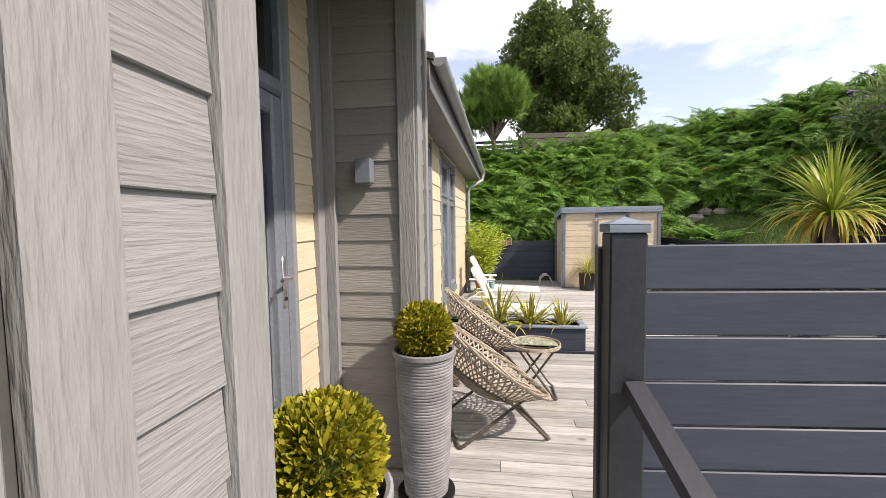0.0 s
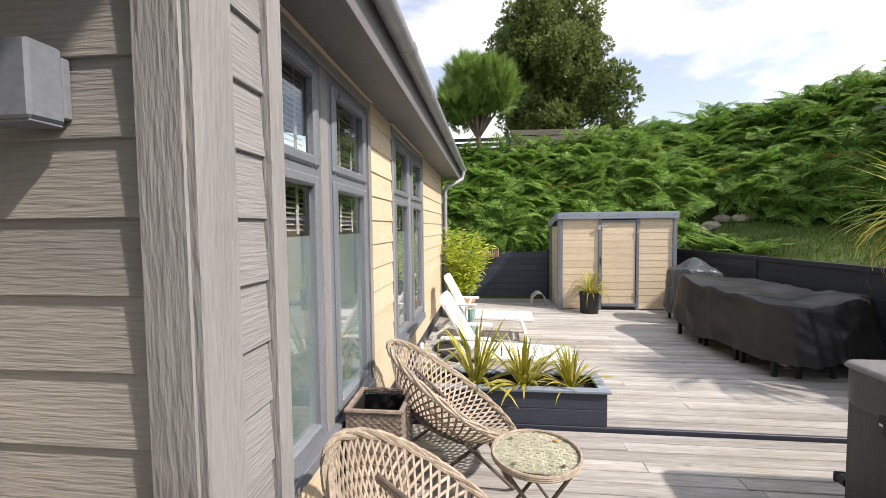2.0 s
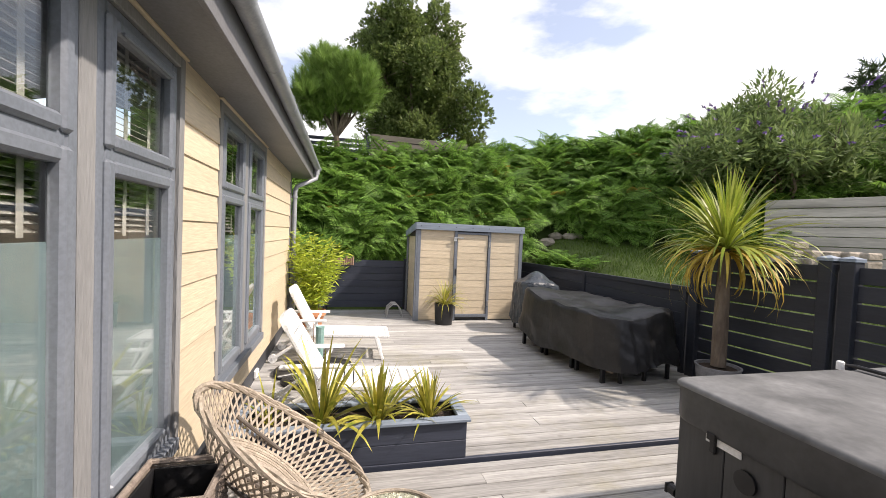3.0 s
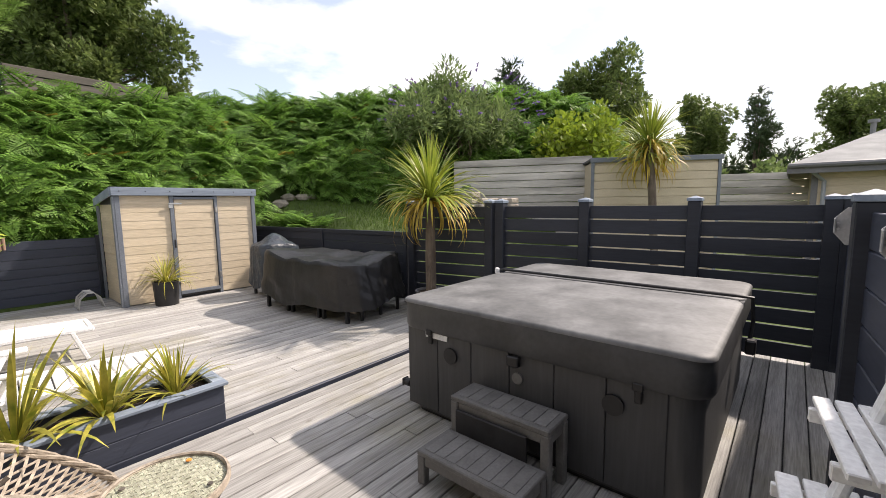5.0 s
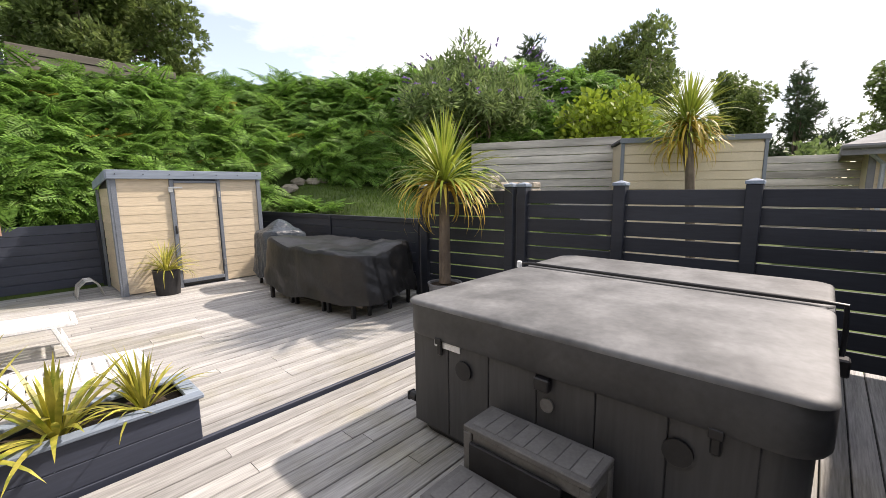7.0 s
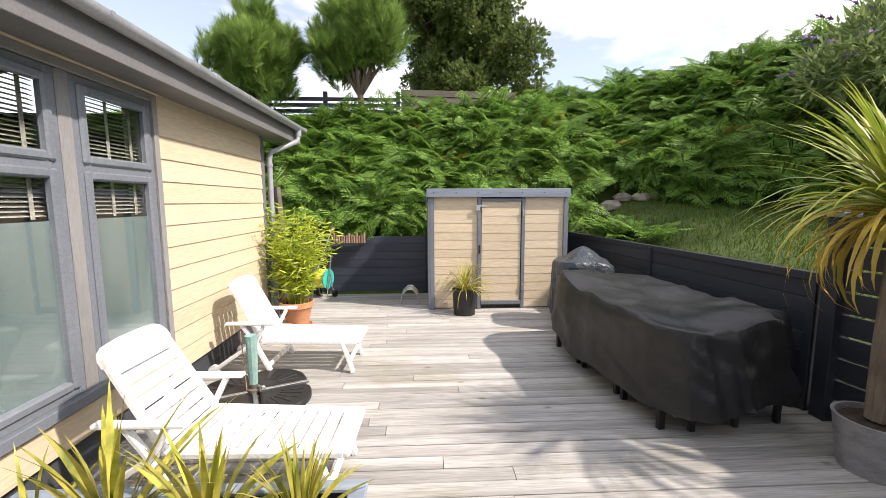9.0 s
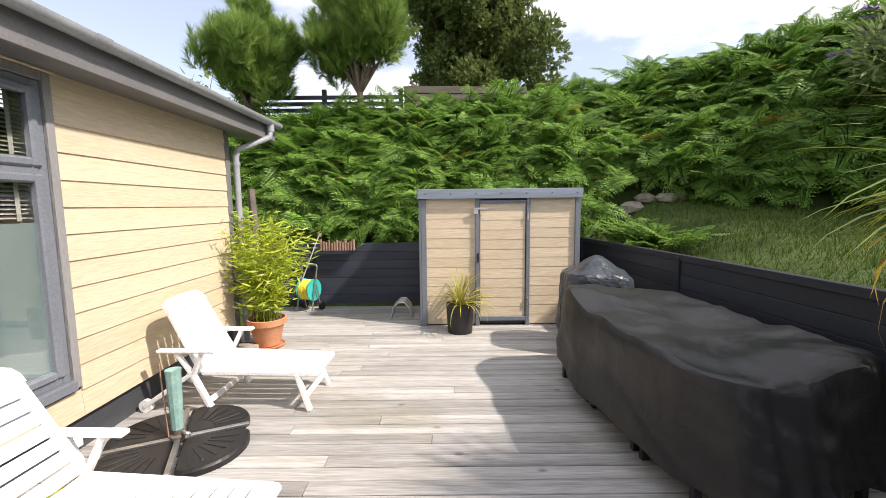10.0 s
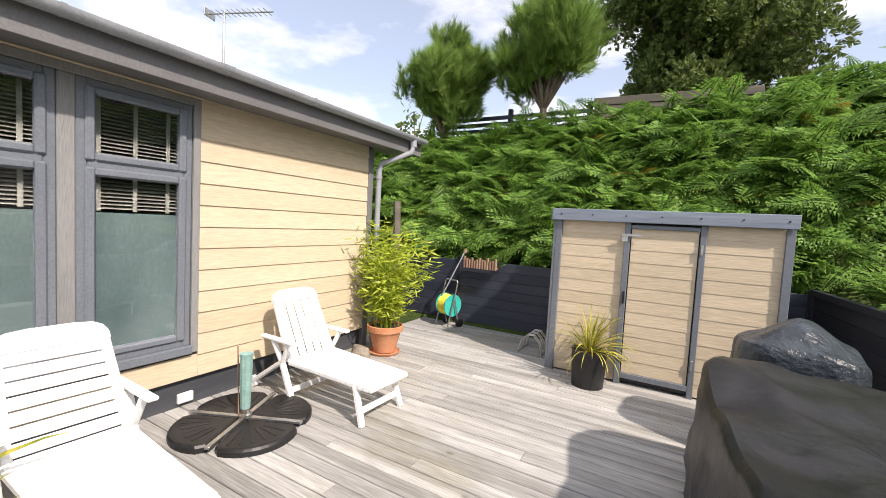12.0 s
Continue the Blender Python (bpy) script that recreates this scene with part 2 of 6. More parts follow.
m_teal = mat("teal_plastic", (0.02, 0.42, 0.36), (0.04, 0.5, 0.43), 9, rough=0.4, bump=0.0)
m_orange = mat("orange_plastic", (0.75, 0.25, 0.03), (0.8, 0.3, 0.05), 9, rough=0.4, bump=0.0)
m_log = mat("cut_log_wood", (0.22, 0.13, 0.09), (0.38, 0.25, 0.18), 14, (1, 1, 0.3), 0.85, 0.6, fine=60, spread=0.2)
m_rusty = mat("rust_spotted_steel", (0.42, 0.43, 0.44), (0.55, 0.55, 0.55), 22, rough=0.5, bump=0.2, metal=0.4, c=(0.42, 0.20, 0.08))
m_flat = mat("felt_roof", (0.20, 0.205, 0.205), (0.29, 0.295, 0.29), 2, rough=0.9, bump=0.4)


def glass(name, tint):
    m = bpy.data.materials.new(name)
    m.use_nodes = True
    p = m.node_tree.nodes["Principled BSDF"]
    p.inputs["Base Color"].default_value = (*tint, 1)
    p.inputs["Transmission Weight"].default_value, p.inputs["Roughness"].default_value, p.inputs["IOR"].default_value = 1.0, 0.0, 1.5
    return m


m_glass = glass("window_glass", (0.92, 0.97, 0.96))
m_glass_thin = glass("table_glass", (0.97, 0.99, 0.98))
m_glass_thin.node_tree.nodes["Principled BSDF"].inputs["IOR"].default_value = 1.08


# ---- mesh tools ----
class Geo:
    """Collects vertices and faces of one mesh."""

    def __init__(self):
        self.v, self.f = [], []

    def add(self, vs, fs):
        k = len(self.v)
        self.v += [tuple(p) for p in vs]
        self.f += [tuple(i + k for i in q) for q in fs]
        return self

    def box(self, x0, x1, y0, y1, z0, z1, b=0.004, m=None):
        """A box with chamfered edges."""
        b = min(b, 0.3 * min(x1 - x0, y1 - y0, z1 - z0))
        c, h = Vector(((x0 + x1) / 2, (y0 + y1) / 2, (z0 + z1) / 2)), Vector(((x1 - x0) / 2, (y1 - y0) / 2, (z1 - z0) / 2))
        vs, idx = [], {}
        for sx in (-1, 1):
            for sy in (-1, 1):
                for sz in (-1, 1):
                    for a in range(3):
                        p = Vector((sx * h.x, sy * h.y, sz * h.z))
                        for q, s in enumerate((sx, sy, sz)):
                            if q != a:
                                p[q] -= s * b
                        idx[(sx, sy, sz, a)] = len(vs)
                        vs.append(c + p)
        fs = []
        for a in range(3):
            u, w = (a + 1) % 3, (a + 2) % 3
            for s in (-1, 1):
                quad = []
                for su, sw in ((-1, -1), (1, -1), (1, 1), (-1, 1)):
                    k = [0, 0, 0]
                    k[a], k[u], k[w] = s, su, sw
                    quad.append(idx[(*k, a)])
                fs.append(quad if s > 0 else quad[::-1])
                for s2 in (-1, 1):
                    k0, k1 = [0, 0, 0], [0, 0, 0]
                    k0[a] = k1[a] = s
                    k0[u] = k1[u] = s2
                    k0[w], k1[w] = -1, 1
                    e = [idx[(*k0, a)], idx[(*k1, a)], idx[(*k1, u)], idx[(*k0, u)]]
                    fs.append(e if s * s2 < 0 else e[::-1])
        for sx in (-1, 1):
            for sy in (-1, 1):
                for sz in (-1, 1):
                    t = [idx[(sx, sy, sz, a)] for a in range(3)]
                    fs.append(t if sx * sy * sz > 0 else t[::-1])
        if m is not None:
            vs = [m @ p for p in vs]
        return self.add(vs, fs)

    def bar(self, p, q, w, t, up=(0, 0, 1), b=0.003):
        """A straight square bar from p to q, w wide and t thick."""
        p, q = Vector(p), Vector(q)
        d = q - p
        n = d.normalized()
        s = n.cross(Vector(up))
        s = s.normalized() if s.length > 1e-5 else Vector((1, 0, 0))
        u = s.cross(n)
        m = Matrix((n, s, u)).transposed().to_4x4()
        m.translation = p
        return self.box(0, d.length, -w / 2, w / 2, -t / 2, t / 2, b, m)

    def tube(self, pts, r, n=8, taper=None, closed=False):
        pts = [Vector(p) for p in pts]
        k, vs, fs, last = len(pts), [], [], None
        for i, p in enumerate(pts):
            d = (pts[(i + 1) % k] - pts[i - 1]) if closed else (pts[min(i + 1, k - 1)] - pts[max(i - 1, 0)])
            d.normalize()
            s = last - d * last.dot(d) if last else d.orthogonal()
            s.normalize()
            last = s
            u = d.cross(s)
            rr = r if taper is None else r + (taper - r) * i / max(k - 1, 1)
            vs += [p + (s * math.cos(a) + u * math.sin(a)) * rr for a in (2 * math.pi * j / n for j in range(n))]
        for i in range(k if closed else k - 1):
            for j in range(n):
                a, c = i * n, ((i + 1) % k) * n
                fs.append((a + j, a + (j + 1) % n, c + (j + 1) % n, c + j))
        if not closed:
            fs += [tuple(range(n))[::-1], tuple((k - 1) * n + j for j in range(n))]
        return self.add(vs, fs)

    def lathe(self, prof, n=32, c=(0, 0, 0)):
        vs, fs = [], []
        for r, z in prof:
            vs += [(c[0] + r * math.cos(2 * math.pi * j / n), c[1] + r * math.sin(2 * math.pi * j / n), c[2] + z) for j in range(n)]
        for i in range(len(prof) - 1):
            for j in range(n):
                fs.append((i * n + j, i * n + (j + 1) % n, (i + 1) * n + (j + 1) % n, (i + 1) * n + j))
        if prof[0][0] > 1e-4:
            fs.append(tuple(range(n))[::-1])
        if prof[-1][0] > 1e-4:
            fs.append(tuple((len(prof) - 1) * n + j for j in range(n)))
        return self.add(vs, fs)

    def prism(self, outline, axis, lo, hi):
        """An outline of (u, w) pairs carried along an axis from lo to hi."""
        def at(u, w, s):
            return {"x": (s, u, w), "y": (u, s, w), "z": (u, w, s)}[axis]
        k = len(outline)
        fs = [tuple(range(k))[::-1], tuple(range(k, 2 * k))] + [(i, (i + 1) % k, k + (i + 1) % k, k + i) for i in range(k)]
        return self.add([at(u, w, lo) for u, w in outline] + [at(u, w, hi) for u, w in outline], fs)

    def mesh(self, name, material, smooth=False):
        me = bpy.data.meshes.new(name)
        me.from_pydata(self.v, [], self.f)
        bm = bmesh.new()
        bm.from_mesh(me)
        bmesh.ops.recalc_face_normals(bm, faces=bm.faces)
        bm.to_mesh(me)
        bm.free()
        me.materials.append(material)
        if smooth:
            me.shade_smooth()
            me.set_sharp_from_angle(angle=radians(40))
        return me


def part(name, geo, material, parent, label="", smooth=False):
    ob = new(name, geo.mesh(name, material, smooth))
    ob.parent = parent
    return tagged(ob, label)


def thing(name, m, label, category, group="", kind=""):
    ob = new(name)
    ob.empty_display_size = 0.1
    ob.matrix_world = m
    return tagged(ob, label, category, group, kind)


def single(name, geo, material, label, category, m=None, kind="", group="", smooth=False):
    ob = new(name, geo.mesh(name, material, smooth))
    if m is not None:
        ob.matrix_world = m
    return tagged(ob, label, category, group, kind)


def setting(name, geo, material, label, category, smooth=False):
    return single(name, geo, material, label, category, kind="structure", smooth=smooth)


def scatter(template, mats):
    """Many copies of a small template (verts, tris) at the 4 x 4 matrices, as one Geo-like mesh."""
    tv, tf = np.array(template[0], float), np.array(template[1], int)
    mm = np.array(mats, float)
    v = np.einsum("nij,kj->nki", mm[:, :3, :3], tv) + mm[:, None, :3, 3]
    f = tf[None] + (np.arange(len(mm)) * len(tv))[:, None, None]
    return v.reshape(-1, 3), f.reshape(-1, tf.shape[1])


def big_mesh(name, chunks, material):
    vs = np.concatenate([c[0] for c in chunks])
    fs, k = [], 0
    for v, f in chunks:
        fs.append(f + k)
        k += len(v)
    fs = np.concatenate(fs)
    me = bpy.data.meshes.new(name)
    me.vertices.add(len(vs))
    me.vertices.foreach_set("co", vs.ravel())
    w = fs.shape[1]
    me.loops.add(fs.size)
    me.loops.foreach_set("vertex_index", fs.ravel())
    me.polygons.add(len(fs))
    me.polygons.foreach_set("loop_start", np.arange(0, fs.size, w))
    me.update(calc_edges=True)
    me.validate()
    me.materials.append(material)
    return me


def turn(rng, p, d, scale, spin=True):
    """A matrix at p whose z runs along d, with a random spin."""
    q = Vector(d).to_track_quat("Z", "Y")
    m = Matrix.LocRotScale(p, q, (scale,) * 3)
    return m @ Matrix.Rotation(rng.uniform(0, 6.283), 4, "Z") if spin else m


def strap(rng, n, length, width, droop, c=(0, 0, 0), lo=0.2, hi=1.3, seg=6):
    """Long arching leaves round a centre; lo and hi: how far they lean out, in radians."""
    vs, fs = [], []
    for _ in range(n):
        a, lean, le = rng.uniform(0, 6.283), rng.uniform(lo, hi), length * rng.uniform(0.7, 1.1)
        out, side = Vector((math.cos(a), math.sin(a), 0)), Vector((-math.sin(a), math.cos(a), 0))
        p, ang, tw = Vector(c) + out * 0.02, lean, rng.uniform(-0.4, 0.4)
        dr, k = droop * rng.uniform(0.5, 1.3) * (0.3 + lean), len(vs)
        for i in range(seg + 1):
            w = width * (0.55 + 0.9 * i / seg if i < seg * 0.4 else 1.0 - ((i / seg - 0.4) / 0.6) ** 1.6) * 0.5
            s = side * math.cos(tw) + Vector((0, 0, 1)) * math.sin(tw)
            vs += [p - s * w, p + s * w + Vector((0, 0, 0.0)), ]
            p = p + (out * math.sin(ang) + Vector((0, 0, 1)) * math.cos(ang)) * le / seg
            ang += dr / seg * (0.5 + i / seg)
        for i in range(seg):
            fs.append((k + 2 * i, k + 2 * i + 1, k + 2 * i + 3, k + 2 * i + 2))
    return np.array([tuple(v) for v in vs]), np.array(fs)


def leaves(rng, n, length, width, droop, c, lo, hi, seg, material, parent, label=""):
    """Each long leaf as a part of its plant."""
    for _ in range(n):
        ob = new("leaf", big_mesh("leaf", [strap(rng, 1, length, width, droop, c, lo, hi, seg)], material))
        ob.parent = parent
        tagged(ob, label)


# ---- ground ----
RIDGE = ((-8, -2, 1, 5, 9.6, 14), (3.0, 3.1, 3.4, 3.75, 4.5, 4.6))


def sstep(a, b, x):
    t = min(max((x - a) / (b - a), 0), 1)
    return t * t * (3 - 2 * t)


def foot(x):
    return 11.2 if x < 3.8 else 11.2 + (x - 3.8) * 0.8 if x < 5.2 else max(12.3 - (x - 5.2) * 0.75, 4.5)


def ground_z(x, y):
    q = x + 0.1 * (y - 6.5)
    lawn = 0.85 + 0.04 * (x - 4.4) + 0.16 * max(y - 7, 0) * sstep(4.4, 6.0, q)
    lawn = -0.25 + (lawn + 0.25) * sstep(4.36, 4.6, q) * sstep(5.6, 7.2, y)
    d = y - foot(x)
    if d < 0:
        return lawn if y > 5.6 else -0.25
    base = 0.1 if x < 3.8 else lawn
    return base + (float(np.interp(x, *RIDGE)) - base) * sstep(-1.0, 3.6, d) + 0.12 * noise.noise((x * 0.8, y * 0.8, 0)) * sstep(0.2, 1.5, d)


gx = sorted({*(-600, -200, -80, -40, -20, -12), *(round(-9 + 0.5 * i, 2) for i in range(60)), *(round(3.9 + 0.1 * i, 2) for i in range(16)), 22, 26, 32, 45, 80, 200, 600})
gy = sorted({*(-600, -200, -80, -30, -10), *(round(-4 + 1.0 * i, 2) for i in range(9)), *(round(5.2 + 0.4 * i, 2) for i in range(10)), *(round(9.2 + 0.4 * i, 2) for i in range(28)), 22, 26, 34, 50, 90, 200, 600})
gr = Geo()
gr.add([(x, y, ground_z(x, y)) for y in gy for x in gx], [(j * len(gx) + i, j * len(gx) + i + 1, (j + 1) * len(gx) + i + 1, (j + 1) * len(gx) + i) for j in range(len(gy) - 1) for i in range(len(gx) - 1)])
setting("ground", gr, m_grass, "rough green grass and earth on a steep bank", "ground", True)

# ---- house ----
WX, RX, PX = -0.74, -1.08, -0.47          # faces of the window wall, the door recess and the projecting bays
HOUSE_END = 9.15


def wall_box(name, label, *xyz):
    g = Geo()
    for b in xyz:
        g.box(*b, 0.002)
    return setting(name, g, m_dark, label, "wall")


W1, W2 = (3.30, 4.76), (5.50, 7.02)
WZ0, WZ1 = 0.52, 2.40
wall_e = wall_box("wall_east", "cream lap-boarded outer wall with two tall windows",
                  (WX - 0.2, WX, 2.95, W1[0], 0.24, 2.7), (WX - 0.2, WX, W1[1], W2[0], 0.24, 2.7), (WX - 0.2, WX, W2[1], HOUSE_END, 0.24, 2.7),
                  (WX - 0.2, WX, W1[0], W1[1], 0.24, WZ0), (WX - 0.2, WX, W2[0], W2[1], 0.24, WZ0), (WX - 0.2, WX, W1[0], W1[1], WZ1, 2.7), (WX - 0.2, WX, W2[0], W2[1], WZ1, 2.7))
wall_n = wall_box("wall_north", "cream end wall of the lodge", (-7, WX - 0.2, HOUSE_END - 0.2, HOUSE_END, -0.2, 2.7))
DY0, DY1 = 1.42, 2.33
wall_r = wall_box("wall_recess", "cream lap-boarded wall of the porch recess", (RX - 0.2, RX, -1.0, DY0, -0.2, 3.2), (RX - 0.2, RX, DY1, 2.75, -0.2, 3.2), (RX - 0.2, RX, DY0, DY1, -0.2, 0.2), (RX - 0.2, RX, DY0, DY1, 2.9, 3.2))
wall_l = wall_box("wall_bay", "grey lap-boarded projecting bay with a lamp on it", (RX - 0.2, PX - 0.02, 2.75, 3.06, -0.2, 3.2), (-7, RX - 0.2, 2.75, 2.95, -0.2, 3.2))
wall_p = wall_box("wall_pier", "grey lap-boarded pier beside the porch", (RX, PX + 0.03, -1.0, 1.02, -0.2, 3.2))
wall_w = wall_box("wall_west", "plain far wall of the lodge", (-7.2, -7, -1.0, HOUSE_END, -0.2, 3.2), (-7, RX - 0.2, -1.2, -1.0, -0.2, 3.2))
setting("floor_inside", Geo().box(-7, WX - 0.2, -1, HOUSE_END - 0.2, 0.1, 0.2), m_dark, "floor inside the lodge, coloured dark for the unlit room", "floor")

pg = Geo()
pg.box(RX - 0.3, 0.2, -1.2, 2.80, 2.92, 3.10, 0.01)
setting("porch_roof", pg, m_fascia, "flat grey porch roof over the recess", "roof")


def unit_board(material, t=1.0):
    """A lap board 1 m long along x, its face to -y, 14 mm thick at the foot, 5 mm at the head, 1 m high."""
    g = Geo()
    pr = [(0.0, 0), (-0.015 * t, 0), (-0.017 * t, 0.012), (-0.006 * t, 1.04), (0, 1.04)]
    g.prism(pr, "x", 0, 1)
    return g.mesh("board", material)


def boards(parent, mesh, m, length, z0, z1, course, spans=None):
    """Rows of lap boards on a wall; m: the pose of the wall's lower corner, x along it, -y outwards."""
    z, k = z0, 0
    while z < z1 - 0.02:
        h = min(course, z1 - z)
        for a, b, lo, hi in (spans or [(0, length, -9, 99)]):
            if z + h <= lo + 0.03 or z >= hi - 0.03:
                continue
            s0, s1 = max(z, lo), min(z + h, hi)
            ob = new("board", mesh)
            ob.parent = parent
            ob.matrix_world = m @ Matrix.Translation((a, 0, s0)) @ Matrix.Diagonal((b - a, 1, (s1 - s0), 1))
        z += course
        k += 1


EASTW = Matrix.Translation((WX, 0, 0)) @ Matrix.Rotation(radians(90), 4, "Z")
SOUTHW = Matrix.Identity(4)
ub_cream_y, ub_cream_x, ub_grey_y, ub_grey_x = unit_board(m_cream_y), unit_board(m_cream_x), unit_board(m_grey_y), unit_board(m_grey_x)


def trim(name, material, label, *xyz):
    g = Geo()
    for b in xyz:
        g.box(*b, 0.004)
    ob = setting(name, g, material, label, "trim")
    return ob


# corner boards: bay, recess and pier
trim("trim_bay_corner", m_grey_z, "weathered grey timber corner boards", (PX - 0.105, PX + 0.0, 2.712, 2.748, -0.1, 3.2), (PX - 0.018, PX + 0.022, 2.716, 2.84, -0.1, 3.2))
trim("trim_bay_edge", m_grey_z, "weathered grey timber edge board", (PX - 0.02, PX + 0.018, 3.0, 3.065, -0.1, 3.2))
trim("trim_recess_corner", m_grey_z, "weathered grey timber corner boards in the recess", (RX + 0.004, RX + 0.045, 2.62, 2.712, -0.1, 3.0), (RX + 0.045, RX + 0.11, 2.70, 2.748, -0.1, 3.0))
trim("trim_pier", m_grey_z, "knotty grey timber boards on the pier", (PX + 0.03, PX + 0.062, 0.635, 0.742, -0.1, 3.0), (PX + 0.03, PX + 0.066, 0.925, 1.01, -0.1, 3.0), (PX + 0.0, PX + 0.066, 1.012, 1.03, -0.1, 3.0),
     (PX + 0.03, PX + 0.075, 0.18, 0.60, -0.1, 3.0))
trim("trim_wall_end", m_fascia, "dark grey corner board at the wall's end", (WX - 0.1, WX + 0.02, HOUSE_END - 0.07, HOUSE_END + 0.02, 0.0, 2.45))

# eaves
EV0, EV1 = 3.09, 9.75
eg = Geo()
eg.box(WX - 0.1, -0.46, EV0, EV1, 2.47, 2.495, 0.002)
setting("soffit", eg, m_fascia, "dark grey flat soffit under the eaves", "soffit")
setting("fascia", Geo().box(-0.46, -0.435, EV0 - 0.02, EV1 + 0.02, 2.45, 2.64, 0.003).box(-0.74, -0.46, EV0 - 0.025, EV0 - 0.003, 2.45, 2.70, 0.003), m_fascia, "grey fascia board along the eaves", "fascia")
rg = Geo()
rg.prism([(-0.405, 2.675), (-3.9, 3.55), (-7.4, 2.68), (-7.4, 2.63), (-3.9, 3.50), (-0.405, 2.635)], "y", EV0 - 0.03, EV1 + 0.05)
setting("roof", rg, m_roof, "dark low-pitched roof of the lodge", "roof")
rg2 = Geo()
rg2.prism([(0.22, 3.1), (-3.9, 4.1), (-7.4, 3.1)], "y", -1.3, 2.85)
setting("porch_gable", rg2, m_roof, "dark roof over the front part of the lodge", "roof")

gut = thing("gutter", pose(0, 0, 0), "grey half-round gutter with brackets along the eaves", "gutter")
gg = Geo()
arc = [(-0.378 + 0.055 * math.cos(a), 2.65 + 0.055 * math.sin(a)) for a in (math.pi + math.pi * i / 10 for i in range(11))]
inner = [(-0.378 + 0.048 * math.cos(a), 2.652 + 0.05 * math.sin(a)) for a in (2 * math.pi - math.pi * i / 10 for i in range(11))]
gg.prism(arc + inner, "y", EV0, EV1)
part("channel", gg, m_gutter, gut, smooth=True)
for i in range(8):
    y = 3.5 + i * 0.87
    bg = Geo()
    a2 = [(-0.378 + 0.060 * math.cos(a), 2.653 + 0.060 * math.sin(a)) for a in (math.pi + math.pi * j / 10 for j in range(11))]
    b2 = [(-0.378 + 0.056 * math.cos(a), 2.653 + 0.056 * math.sin(a)) for a in (2 * math.pi - math.pi * j / 10 for j in range(11))]
    bg.prism(a2 + b2, "y", y, y + (0.11 if i % 3 == 1 else 0.03))
    part("bracket", bg, m_gutter, gut, smooth=True)
for y in (EV0 - 0.004, EV1):
    part("end_cap", Geo().prism(arc, "y", y, y + 0.006), m_gutter, gut)
dp = thing("downpipe", pose(0, 0, 0), "grey round plastic downpipe at the house corner", "downpipe")
part("outlet", Geo().lathe([(0.042, 0), (0.042, 0.09)], 16, (-0.378, 9.50, 2.525)), m_gutter, dp, smooth=True)
part("bend", Geo().tube([(-0.378, 9.50, 2.54), (-0.385, 9.48, 2.46), (-0.53, 9.34, 2.36), (-0.65, 9.235, 2.29), (-0.675, 9.22, 2.2)], 0.034, 12), m_gutter, dp, smooth=True)
part("pipe", Geo().tube([(-0.675, 9.22, 2.22), (-0.675, 9.22, 0.05)], 0.034, 12), m_gutter, dp, smooth=True)
for z in (2.1, 1.2, 0.35):
    part("clip", Geo().lathe([(0.042, 0), (0.042, 0.035)], 14, (-0.675, 9.22, z)).box(-0.74, -0.675, 9.20, 9.24, z, z + 0.03), m_gutter, dp)

sk = Geo()
sk.box(WX - 0.06, WX - 0.03, 3.06, HOUSE_END, -0.1, 0.238, 0.003)
setting("skirting", sk, m_skirt, "dark painted skirting board under the siding", "skirting")
vent = thing("skirting_vent", pose(WX - 0.03, 7.0, 0.09), "small cream plastic box on the dark skirting", "vent box")
part("body", Geo().box(0, 0.03, -0.06, 0.06, -0.035, 0.045, 0.006), m_white, vent)
part("lid", Geo().box(0.03, 0.036, -0.05, 0.05, -0.025, 0.035, 0.003), m_white, vent)


